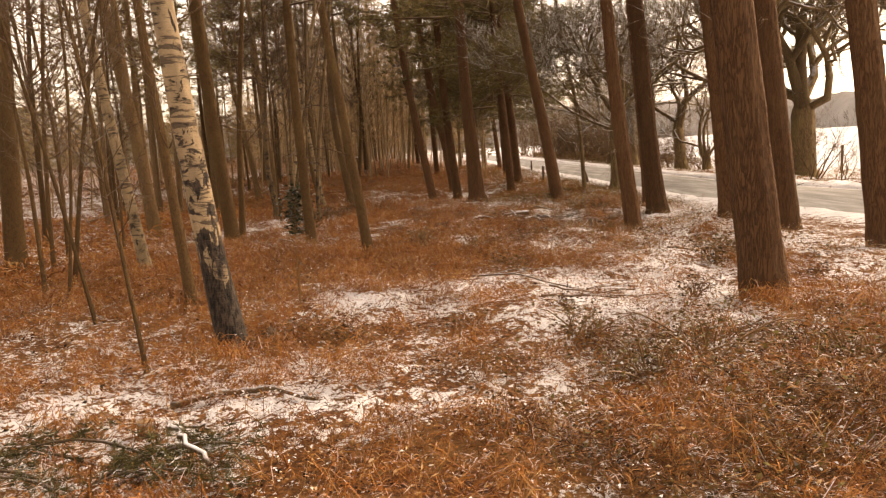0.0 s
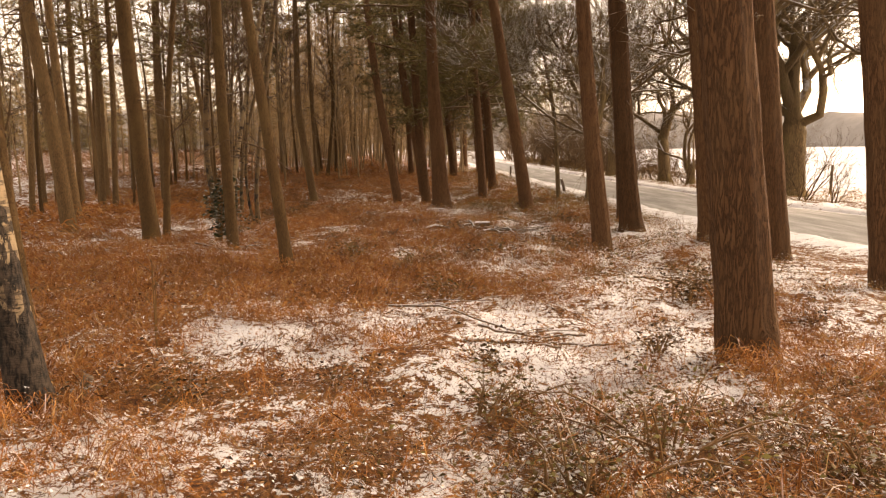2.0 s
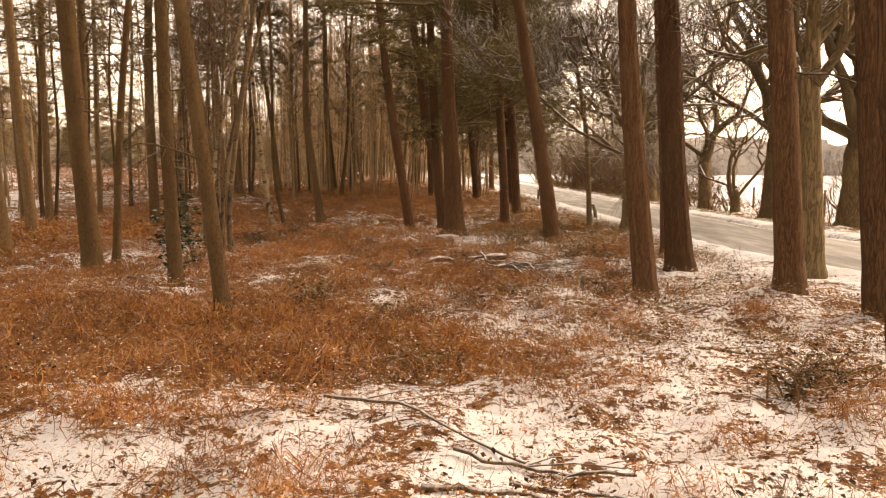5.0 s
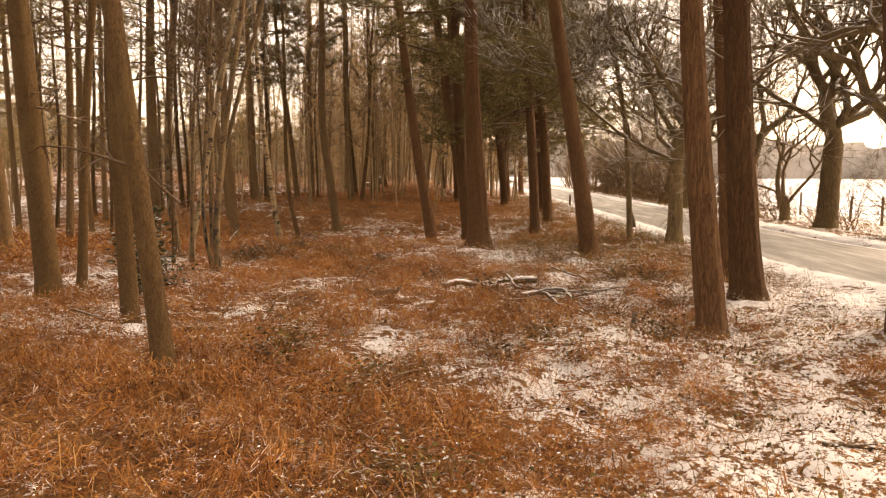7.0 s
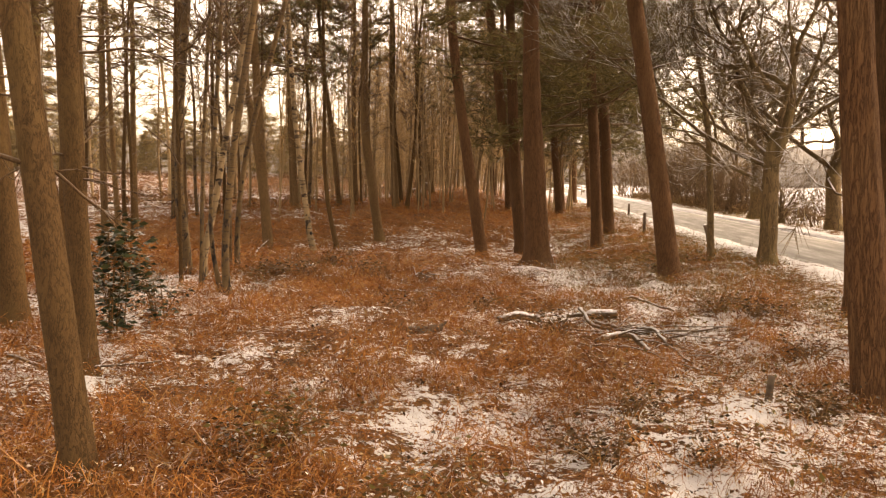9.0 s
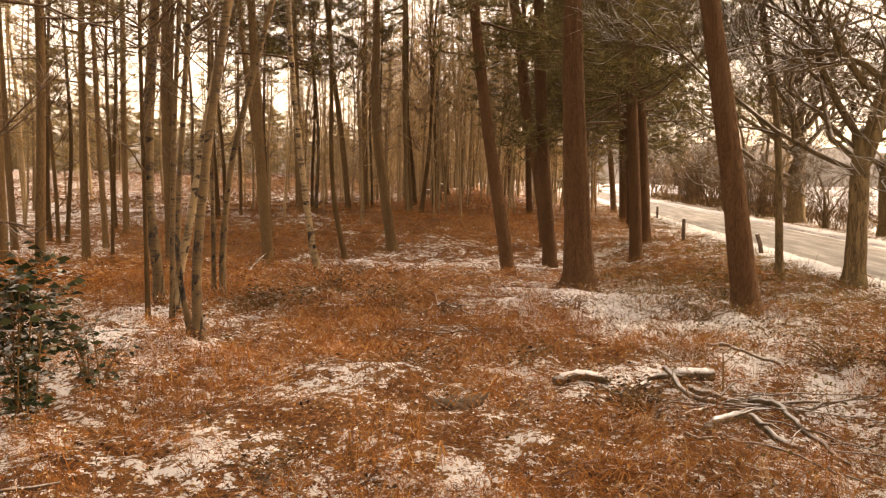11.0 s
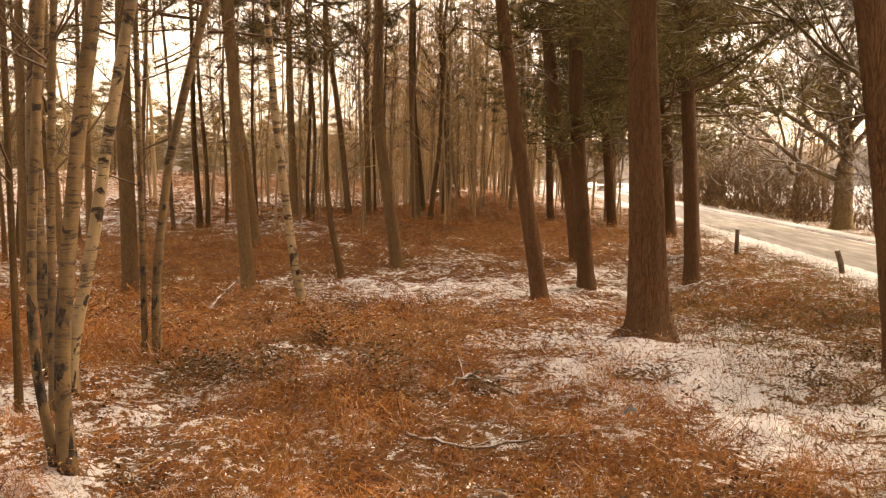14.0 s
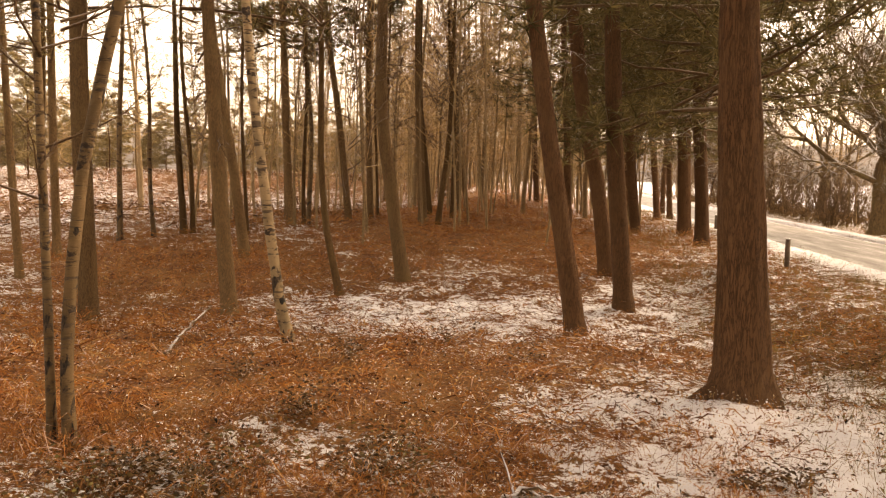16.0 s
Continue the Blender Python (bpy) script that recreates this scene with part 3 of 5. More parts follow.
def spray(rng, n=17, size=0.25):
    """One tuft of needles as thin spikes."""
    v, f = [], []
    for i in range(n):
        d = unit(np.array([rng.gauss(0, 1), rng.gauss(0, 1), rng.gauss(0.25, 0.8)]))
        s = unit(np.cross(d, np.array([rng.gauss(0, 1), rng.gauss(0, 1), rng.gauss(0, 1)]))) * size * 0.034
        L = size * rng.uniform(0.6, 1.1)
        v += [s, -s, d * L]
        f.append([3 * i, 3 * i + 1, 3 * i + 2])
    return np.array(v), np.array(f)


SPRAYS = [spray(rng_of(40 + i)) for i in range(8)]


def pine_crown(seed, low, high, reach, boughs, tufts, size=1.0, coarse=False):
    """Boughs with needle tufts round an upright axis; returns wood and needles."""
    rng, wood, green = rng_of(seed), Geo(), Geo()
    for b in range(boughs):
        h = low + (high - low) * (b + rng.random()) / boughs
        k = (h - low) / (high - low)
        L = reach * (1.05 - 0.55 * k) * rng.uniform(0.55, 1.1)
        a = rng.uniform(0, 2 * math.pi)
        d = np.array([math.cos(a), math.sin(a), rng.uniform(-0.12, 0.3)])
        path = [np.array([0, 0, h])]
        for i in range(5):
            d = unit(d + np.array([rng.gauss(0, 0.16), rng.gauss(0, 0.16), rng.gauss(0.02, 0.1)]))
            path.append(path[-1] + d * L / 5)
        if coarse:
            wood.tube(path[::5], [0.03, 0.008], 3, cap=False)
        else:
            wood.tube(path, np.linspace(0.035, 0.008, 6), 4, cap=False)
            for i in range(7):
                j = rng.randrange(1, 6)
                wood.spike(path[j], path[j] + turned(d, rng, 25, 75) * min(0.5, L * rng.uniform(0.15, 0.4)), 0.007)
        for i in range(tufts):
            w = rng.uniform(0.25, 1.0) * 5
            q = path[min(4, int(w))] + (path[min(4, int(w)) + 1] - path[min(4, int(w))]) * (w - int(w))
            q = q + np.array([rng.gauss(0, 0.16), rng.gauss(0, 0.16), rng.gauss(0.02, 0.1)]) * (0.5 + L * 0.35)
            v, f = SPRAYS[rng.randrange(8)]
            rng.random()
            a2 = rng.random() * 6.3
            rot = np.array([[math.cos(a2), -math.sin(a2), 0], [math.sin(a2), math.cos(a2), 0], [0, 0, 1]])
            green.add((v @ rot.T) * rng.uniform(0.6, 1.1) * size + q, f)
    # Coarse crowns get the needles with haze in their colour.
    return joined("crown", wood, TWIG, green, HAZED_NEEDLES if coarse else NEEDLES)


CROWNS = [pine_crown(70 + i, 5.0, 13.5, 2.7, 44, 28, 1.2) for i in range(4)]
HIGH_CROWNS = [pine_crown(80 + i, 7.0, 14.5, 2.5, 30, 26) for i in range(2)]
LOW_CROWNS = [pine_crown(90 + i, 3.0, 13.5, 4.4, 80, 50, 1.35) for i in range(2)]
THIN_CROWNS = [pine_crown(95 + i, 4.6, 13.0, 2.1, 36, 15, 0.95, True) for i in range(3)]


def trunk_mesh(height_, d0, d1, lean, seed, seg=14, rings=26, flare=0.35, lump=0.06, bend=0.05, top=0.3, freq=3, shape=None):
    """A tapering trunk from the origin; lean is the shift per metre of height."""
    rng = rng_of(seed)
    z = np.concatenate([np.array([-0.25, -0.05, 0.06, 0.16, 0.3, 0.5, 0.8]), np.linspace(1.2, height_, rings - 7)]) if height_ > 1.3 else np.linspace(-0.25, height_, 9)
    ph = rng.random() * 6
    ease_off = np.where(z < 5, z, 5 + (z - 5) * 0.75)
    x = lean[0] * ease_off + bend * np.sin(z * 0.7 + ph) * np.clip(z / 3, 0, 1)
    if shape:
        zs, xs = [0] + [p[0] for p in shape], [0] + [p[1] for p in shape]
        slope = (xs[-1] - xs[-2]) / (zs[-1] - zs[-2])
        x = np.interp(z, zs, xs) + np.clip(z - zs[-1], 0, None) * slope
        x = np.convolve(np.pad(x, 1, 'edge'), [0.25, 0.5, 0.25], 'valid')
    y = lean[1] * ease_off + bend * np.sin(z * 0.55 + ph * 2) * np.clip(z / 3, 0, 1)
    r = 0.5 * np.where(z < 4, d0 + (d1 - d0) * z / 4, d1 * (1 - (1 - top) * np.clip((z - 4) / max(height_ - 4, 0.1), 0, 1)))
    r = r * (1 + flare * np.exp(-np.clip(z, 0, 9) / 0.16) + 0.3 * flare * np.exp(-np.clip(z, 0, 9) / 0.6))
    g = Geo()
    g.tube(np.stack([x, y, z], -1), r, seg, lump, freq, ph)
    return g.mesh("trunk"), (x, y, z, r)


def stubs(seed, line, count, low, high, length, droop=-0.1, thick=0.014):
    """Dead side branches up a trunk, one mesh each."""
    rng, made = rng_of(seed), []
    x, y, z, r = line
    for i in range(count):
        g = Geo()
        h = rng.uniform(low, high)
        p = np.array([np.interp(h, z, x), np.interp(h, z, y), h])
        a = rng.uniform(0, 6.283)
        d = np.array([math.cos(a), math.sin(a), rng.uniform(-0.1, 0.5)])
        L = length * rng.uniform(0.25, 1.0)
        t = thick * (0.6 + 0.4 * L)
        path = [p]
        for k in range(5):
            d = unit(d + np.array([rng.gauss(0, 0.26), rng.gauss(0, 0.26), rng.gauss(droop * 0.5, 0.24)]))
            path.append(path[-1] + d * L / 5)
        g.tube(path, np.linspace(t, 0.004, 6), 5, cap=False)
        for k in range(int(3 + 6 * L)):
            j = rng.randrange(1, 5)
            e = turned(unit(path[j + 1] - path[j]), rng, 25, 60)
            l = min(0.55, L * rng.uniform(0.2, 0.5))
            q = [path[j], path[j] + e * l * 0.5 + np.array([0, 0, rng.gauss(0, 0.03)]), path[j] + e * l + np.array([0, 0, rng.gauss(0, 0.06)])]
            g.tube(q, [t * 0.45, t * 0.3, 0.003], 3, cap=False)
        made.append(g.mesh("dead_branch"))
    return made


COUNT = [0]


def pine(x, y, d0, d1, lx, ly=0.0, tall=14.0, big=False, crown="high", label="", dead=7, low=2.2, reach=1.1, shape=None, flare=0.0):
    """A Scots pine: trunk, dead side branches and a needled crown."""
    COUNT[0] += 1
    n = COUNT[0]
    t = thing("pine_tree", (x, y, float(height(x, y))), label or "tall Scots pine with furrowed brown bark, leaning a little", "tree", "pines of the wood")
    me, line = trunk_mesh(tall, d0, d1, (lx, ly), n, 40 if big else 14, 60 if big else 26, flare or (0.12 if big else 0.22), 0.07 if big else 0.05, 0.035, 0.35, 9 if big else 3, shape)
    # Slim pines from y = 15.5 on take the bark with light painted in.
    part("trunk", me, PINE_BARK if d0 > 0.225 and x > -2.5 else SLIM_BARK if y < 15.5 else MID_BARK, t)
    for mesh in stubs(n + 300, line, dead, low, min(7, tall), reach):
        part("dead_branch", mesh, DEAD_BARK if x > -0.5 else TWIG, t)
    variants = {"high": CROWNS + HIGH_CROWNS, "low": LOW_CROWNS, "thin": THIN_CROWNS}[crown]
    s = tall / 14.0
    ob = part("crown", variants[n % len(variants)], None, t, kind="stuff")
    ob.matrix_basis = pose(lx * 5 + lx * 4 * 0.75, ly * 8, 0, math.degrees(-ly * 0.5), math.degrees(lx * 0.5), n * 77) @ Matrix.Diagonal((s, s, s, 1))
    return t


def twiggy(seed, low, high, count, length, material_thick=0.012, lift=0.35, fine=5):
    """Fine rising side branches round an upright stem."""
    rng, g = rng_of(seed), Geo()
    for i in range(count):
        h = low + (high - low) * rng.random() ** 0.8
        a = rng.uniform(0, 6.283)
        d = unit(np.array([math.cos(a), math.sin(a), rng.uniform(0.2, 1.1)]))
        L = length * rng.uniform(0.4, 1.1) * (1.1 - 0.6 * (h - low) / (high - low))
        path = [np.array([0, 0, h])]
        for k in range(4):
            d = unit(d + np.array([rng.gauss(0, 0.14), rng.gauss(0, 0.14), lift * 0.2]))
            path.append(path[-1] + d * L / 4)
        g.tube(path, np.linspace(material_thick, 0.003, 5), 3, cap=False)
        for k in range(fine):
            j = rng.randrange(1, 5)
            e = turned(d, rng, 20, 60)
            q = path[j]
            tip = q + e * L * 0.4
            g.spike(q, tip, 0.005)
            for m in range(2):
                w = q + (tip - q) * rng.uniform(0.3, 0.8)
                g.spike(w, w + turned(e, rng, 20, 55) * L * 0.2, 0.0035)
    return g.mesh("crown")


TWIGS = [twiggy(500 + i, 1.6, 10.0, 64, 1.5, fine=6) for i in range(4)]
SPARSE = [twiggy(520 + i, 2.6, 10.0, 40, 1.3, fine=6) for i in range(3)]


def slim(x, y, d0, lx=0.0, ly=0.0, tall=10.0, name="young_tree", label="", bend=0.09, twigs=None, material=None, top_d=None, shape=None):
    """A slender bare broadleaf stem with fine twigs."""
    COUNT[0] += 1
    n = COUNT[0]
    t = thing(name, (x, y, float(height(x, y))), label or "slender bare young tree with grey-brown bark", "tree", "young trees of the wood")
    me, line = trunk_mesh(tall, d0, top_d or d0 * 0.75, (lx, ly), n, 10, 22, 0.3, 0.07, bend, 0.2, 3, shape)
    part("trunk", me, material or SLIM_BARK, t)
    ob = part("crown", (twigs or TWIGS)[n % len(twigs or TWIGS)], TWIG, t, kind="stuff")
    s = tall / 10.0
    ob.matrix_basis = pose(0, 0, 0, math.degrees(-ly * 0.9), math.degrees(lx * 0.9), n * 53) @ Matrix.Diagonal((s, s, s, 1))
    return t


def birch(x, y, d0, lx=0.0, ly=0.0, tall=11.0, label="", bend=0.1, top_d=None, material=None, shape=None):
    return slim(x, y, d0, lx, ly, tall, "birch_tree", label or "silver birch with peeling pale bark and black scars", bend, SPARSE, material or BIRCH_BARK, top_d, shape)


def oak(x, y, d, fork, seed, label, kids=(5, 5, 4, 4, 3), lean=0.0, reach=3.2, low_limb=None, name="oak_tree", gnarl=0.32):
    """A bare oak: short bole, crooked limbs and a wide net of twigs."""
    rng = rng_of(seed)
    t = thing(name, (x, y, float(height(x, y))), label, "tree", "bare oaks by the lane")
    me, line = trunk_mesh(max(fork + 0.35, 0.9), d, d * 0.85, (lean, 0), seed, 16, 16, 0.35, 0.09, 0.04, 0.9)
    high, low = max(fork + 0.35, 0.9), fork * 0.85
    for v in me.vertices:
        if v.co.z > low:
            w = 1 - 0.7 * min(1.0, (v.co.z - low) / (high - low)) ** 1.5
            v.co.x, v.co.y = lean * v.co.z + (v.co.x - lean * v.co.z) * w, v.co.y * w
    part("trunk", me, OAK_BARK, t)
    tips = kids[0]
    g = Geo()
    grow(g, np.array([lean * (fork - 0.3), 0, fork - 0.3]), unit(np.array([rng.uniform(-0.25, 0.25), rng.uniform(-0.25, 0.25), 1.0])), reach * 0.8, d * 0.36, 1, len(kids), rng, (kids[0], 3, *kids[2:]), gnarl * 0.8, 0.1, (0.52, 0.85), (25, 65), 12)
    part("limb", g, OAK_BARK, t, "crooked bare limb with snow along its top")
    for i in range(tips - 1):
        g = Geo()
        a = i * 6.283 / (tips - 1) + rng.uniform(-0.4, 0.4)
        up = 0.5 + 1.0 * rng.random()
        p = np.array([lean * fork, 0, fork * rng.uniform(0.85, 1.08)])
        grow(g, p, unit(np.array([math.cos(a), math.sin(a), up])), reach * rng.uniform(0.75, 1.15), d * rng.uniform(0.17, 0.25), 1, len(kids), rng, kids, gnarl, 0.09, (0.52, 0.85), (25, 65), 10)
        part("limb", g, OAK_BARK, t, "crooked bare limb with snow along its top")
    if low_limb:
        g = Geo()
        grow(g, np.array([0, 0, low_limb[3]]), unit(np.array(low_limb[:3])), reach, d * 0.16, 1, len(kids), rng, kids, 0.2, 0.1, (0.5, 0.8), (25, 60), 10)
        part("limb", g, OAK_BARK, t, "low bare limb with snow along its top")
    return t


# ---- pines ----
BIG = "stout Scots pine with deeply furrowed red-brown bark and a flared foot"
pine(2.88, 7.05, 0.385, 0.31, -0.115, big=True, label=BIG)
pine(5.2, 11.9, 0.36, 0.30, -0.11, big=True, label=BIG)
pine(4.67, 12.82, 0.30, 0.24, -0.09, label="Scots pine with red-brown bark, leaning over the bracken")
pine(5.5, 9.8, 0.38, 0.31, -0.115, big=True, label=BIG)
pine(3.42, 14.05, 0.29, 0.195, -0.10, big=True, label=BIG)
pine(4.32, 15.8, 0.36, 0.275, -0.095, big=True, label=BIG, flare=0.3)
pine(4.6, 17.5, 0.25, 0.21, -0.06)
pine(3.04, 20.4, 0.32, 0.23, -0.165, -0.02, label="Scots pine with a clear lean, in thin snow")
stout = pine(1.05, 21.95, 0.41, 0.255, -0.05, -0.01, big=True, label="stout Scots pine with plated bark and spreading roots in snow", low=4.5, flare=0.5)
for k, (ax, ay, reach_) in enumerate(((-1.0, -0.25, 0.42), (0.75, -0.5, 0.32), (0.3, 0.9, 0.35), (-0.5, 0.8, 0.3))):
    g = Geo()
    g.tube([(ax * 0.10, ay * 0.10, 0.30), (ax * 0.55 * reach_, ay * 0.55 * reach_, 0.12), (ax * reach_, ay * reach_, 0.02), (ax * reach_ * 1.3, ay * reach_ * 1.3, -0.05)], [0.10, 0.085, 0.05, 0.02], 10, 0.08, 3, k)
    part("root", g, PINE_BARK, stout)
pine(0.68, 28.6, 0.31, 0.26, -0.083, low=3.5)
pine(0.6, 31.6, 0.32, 0.28, -0.155, low=3.5, shape=[(1.9, -0.25), (3.2, -0.62), (5.0, -0.8), (6.3, -1.05), (9, -1.3)])
pine(-0.15, 26.3, 0.28, 0.22, -0.16, label="leaning Scots pine at the edge of a snowy hollow", low=3.5)
pine(2.54, 28.1, 0.27, 0.24, -0.06, crown="low", dead=14, low=1.6, reach=2.3)
pine(3.15, 31.5, 0.29, 0.28, -0.08, crown="low", dead=14, low=1.6, reach=2.3)
pine(3.5, 40.5, 0.42, 0.38, -0.06, crown="low", dead=14, low=1.6, reach=2.3)
pine(3.4, 37.0, 0.36, 0.32, -0.06, crown="low", dead=14, low=1.6, reach=2.3)
pine(2.0, 40.2, 0.30, 0.26, -0.09, crown="low", dead=14, low=1.6, reach=2.3)
pine(3.87, 49.9, 0.29, 0.25, -0.10, crown="low", dead=14, low=1.6, reach=2.3)
pine(4.62, 51.6, 0.25, 0.22, -0.05, crown="low", dead=14, low=1.6, reach=2.3)
pine(5.0, 57.0, 0.25, 0.22, 0.0)
pine(2.21, 44.9, 0.33, 0.28, -0.053, crown="low", dead=14, low=1.6, reach=2.3)
pine(3.78, 65.0, 0.4, 0.32, -0.03)
pine(-0.04, 40.15, 0.24, 0.2, -0.06)
pine(-1.26, 52.4, 0.26, 0.22, -0.065)
LEAN = "slim Scots pine with brown bark, leaning out of dead bracken"
pine(-1.06, 11.45, 0.145, 0.11, -0.115, tall=12, crown="thin", label=LEAN, low=1.0, dead=12)
pine(-2.2, 13.45, 0.165, 0.135, -0.037, tall=12, crown="thin", label=LEAN, low=1.0, dead=12)
pine(-4.0, 15.25, 0.27, 0.235, -0.075, tall=13, label=LEAN)
pine(-5.8, 16.2, 0.26, 0.22, -0.12, tall=13, label=LEAN)
pine(-7.0, 19.3, 0.21, 0.17, -0.075, tall=13)
pine(-7.9, 21.7, 0.16, 0.14, -0.012, tall=12, crown="thin")
pine(-6.8, 21.0, 0.14, 0.12, 0.012, tall=11, crown="thin")
pine(-8.5, 20.4, 0.13, 0.11, 0.02, tall=11, crown="thin")
pine(-10.98, 26.3, 0.15, 0.13, -0.05, tall=12, crown="thin")
pine(-10.3, 28.8, 0.15, 0.12, -0.05, tall=12, crown="thin")
pine(-10.8, 30.7, 0.17, 0.15, -0.01, tall=12, crown="thin")
pine(-7.2, 26.0, 0.27, 0.245, -0.01, tall=13, crown="thin")
pine(-9.03, 25.85, 0.17, 0.14, -0.005, tall=12, crown="thin")
pine(-5.45, 27.0, 0.25, 0.20, -0.075, tall=13, label="Scots pine leaning above a small snow patch")
pine(-7.2, 32.0, 0.24, 0.18, -0.14, tall=12, crown="thin")
pine(-3.35, 30.4, 0.27, 0.22, -0.10, tall=13, label="Scots pine with a crooked trunk on the bracken mound", shape=[(1.0, -0.16), (2.16, -0.32), (2.9, -0.5), (4.0, -0.5), (6, -0.5)])
pine(-4.2, 37.8, 0.25, 0.18, -0.044, tall=13)
pine(-7.5, 36.0, 0.21, 0.18, -0.05, tall=13)
pine(-6.26, 37.4, 0.20, 0.17, -0.125, tall=13)
pine(-5.8, 38.1, 0.19, 0.17, -0.022, tall=13)
pine(-8.1, 37.5, 0.20, 0.17, -0.024, tall=13)

# ---- birches and young broadleaves ----
birch(-1.75, 6.42, 0.225, -0.13, 0.0, 11, "old silver birch with a black cracked foot and white scarred bark", 0.05, 0.165, OLD_BIRCH_BARK)
birch(-2.57, 17.03, 0.085, 0.08, 0.01, 10, "brown and white silver birch stem curving out of a clump", 0.02, 0.072, shape=[(0.4, -0.03), (0.8, -0.02), (1.2, 0.02), (1.65, 0.06), (2.05, 0.13), (2.5, 0.20), (2.8, 0.25), (4.5, 0.5)])
birch(-2.66, 17.06, 0.05, 0.0, 0.0, 8, "thin brown birch stem beside a thicker one", 0.02, 0.045, shape=[(0.25, -0.05), (0.62, -0.13), (1.1, -0.13), (1.4, -0.1), (3.0, 0.0)])
birch(-3.48, 18.5, 0.09, 0.1, 0.01, 9, "pale silver birch leaning away from a clump", 0.02, 0.075, PALE_BIRCH_BARK, [(0.27, -0.02), (0.6, 0.06), (0.97, 0.15), (1.46, 0.22), (2.07, 0.33), (2.85, 0.49), (4.5, 0.85)])
birch(-3.87, 18.85, 0.12, -0.03, 0.0, 11, "brown-barked silver birch in a clump", 0.03, 0.115, shape=[(0.5, -0.01), (1.0, -0.12), (1.6, -0.14), (2.4, -0.11), (3.1, -0.05), (5.0, 0.1)])

birch(-3.52, 19.85, 0.08, 0.0, 0.0, 10, "silver birch stem bending away from its neighbour", 0.02, 0.07, None, [(0.16, 0.0), (0.52, -0.02), (1.28, 0.04), (1.88, 0.11), (2.17, 0.23), (2.71, 0.36), (3.14, 0.49), (5, 1.0)])

birch(-3.38, 23.7, 0.12, -0.145, -0.02, 11, "slender silver birch with white bark, curving from the bracken", 0.02, 0.09, PALE_BIRCH_BARK, [(0.46, -0.115), (1.03, -0.18), (2.0, -0.32), (2.5, -0.4), (3.8, -0.5), (6, -0.6)])
birch(-10.7, 33.0, 0.14, 0.02, 0, 11)
birch(-10.05, 33.4, 0.11, -0.06, 0, 10)
birch(-7.27, 36.8, 0.13, 0.0, 0, 11)
birch(-4.49, 59.2, 0.19, -0.10, 0, 12)

slim(-4.3, 29.2, 0.13, -0.08, -0.01, 10, bend=0.03, label="crooked dark young tree at the edge of the snow hollow", shape=[(0.56, -0.115), (1.42, -0.31), (2.67, -0.385), (4.1, -0.355), (6, -0.4)])
slim(-9.62, 34.1, 0.17, -0.05, 0, 11)
slim(-9.45, 34.2, 0.12, -0.03, 0, 10)
slim(-9.2, 34.9, 0.09, 0.0, 0, 9)
slim(-8.18, 34.6, 0.10, -0.03, 0, 10)
slim(-7.2, 36.2, 0.11, -0.016, 0, 10)
slim(-5.83, 39.2, 0.09, -0.015, 0, 10)
slim(-5.24, 38.6, 0.10, -0.04, 0, 10)
slim(-4.3, 39.7, 0.16, -0.075, 0, 11)
slim(-3.72, 37.5, 0.16, 0.077, 0.01, 11)
slim(-3.55, 39.4, 0.15, -0.024, 0, 11)
slim(-4.2, 49.3, 0.19, -0.154, -0.02, 11)
slim(-4.0, 16.0, 0.12, 0.07, 0, 10, label="grey young tree leaning beside a pine", bend=0.08)
slim(-11.6, 28.5, 0.13, -0.022, 0, 11)
slim(-11.25, 28.3, 0.10, -0.02, 0, 10)
slim(-11.4, 28.9, 0.11, 0.025, 0, 10)
slim(-7.57, 24.3, 0.07, 0.017, 0, 9)
slim(-11.3, 31.0, 0.13, 0.0, 0, 10)
slim(-3.62, 18.1, 0.05, -0.01, 0, 9, bend=0.03, label="thin straight stem beside a birch clump")
slim(-3.64, 19.85, 0.06, -0.005, 0, 9, bend=0.03, label="thin brown stem close beside a birch", material=BIRCH_BARK)
slim(-3.3, 18.0, 0.055, 0.03, 0, 9, bend=0.05, label="thin brown stem in a birch clump", material=BIRCH_BARK)
slim(-7.9, 19.6, 0.08, 0.01, 0, 9)
slim(4.31, 23.6, 0.125, -0.10, -0.01, 8, bend=0.16, material=OAK_BARK, label="thin bare sapling with mossy bark on the snowy verge")
slim(-3.3, 7.4, 0.035, -0.18, 0, 5.5, bend=0.05, label="thin bare sapling leaning over the snow")
slim(-2.63, 8.2, 0.11, -0.078, 0, 9, bend=0.04, label="dark bare stem behind a white birch")
slim(-2.23, 5.75, 0.032, -0.12, 0.0, 5, bend=0.04, label="thin whippy sapling in thin snow")
birch(-3.96, 10.6, 0.15, -0.132, 0, 10, "leaning silver birch with a snow-caked foot", 0.04, 0.12, PALE_BIRCH_BARK)
slim(-4.9, 10.5, 0.06, 0.19, 0, 8)
for k, (x, y, d, lx, tall) in enumerate(((-4.7, 9.3, 0.05, -0.05, 7), (-5.5, 11.2, 0.06, 0.06, 8), (-6.4, 13.6, 0.07, -0.03, 8), (-5.2, 13.0, 0.045, 0.02, 7), (-6.9, 11.6, 0.08, 0.03, 9), (-4.1, 8.6, 0.035, 0.1, 6), (-8.2, 16.5, 0.09, -0.02, 9))):
    slim(x, y, d, lx, 0, tall, label="thin bare sapling with fine brown twigs in bracken")
slim(-7.6, 15.3, 0.11, 0.04, 0, 10)
pine(-6.5, 12.1, 0.3, 0.25, 0.04, tall=13)

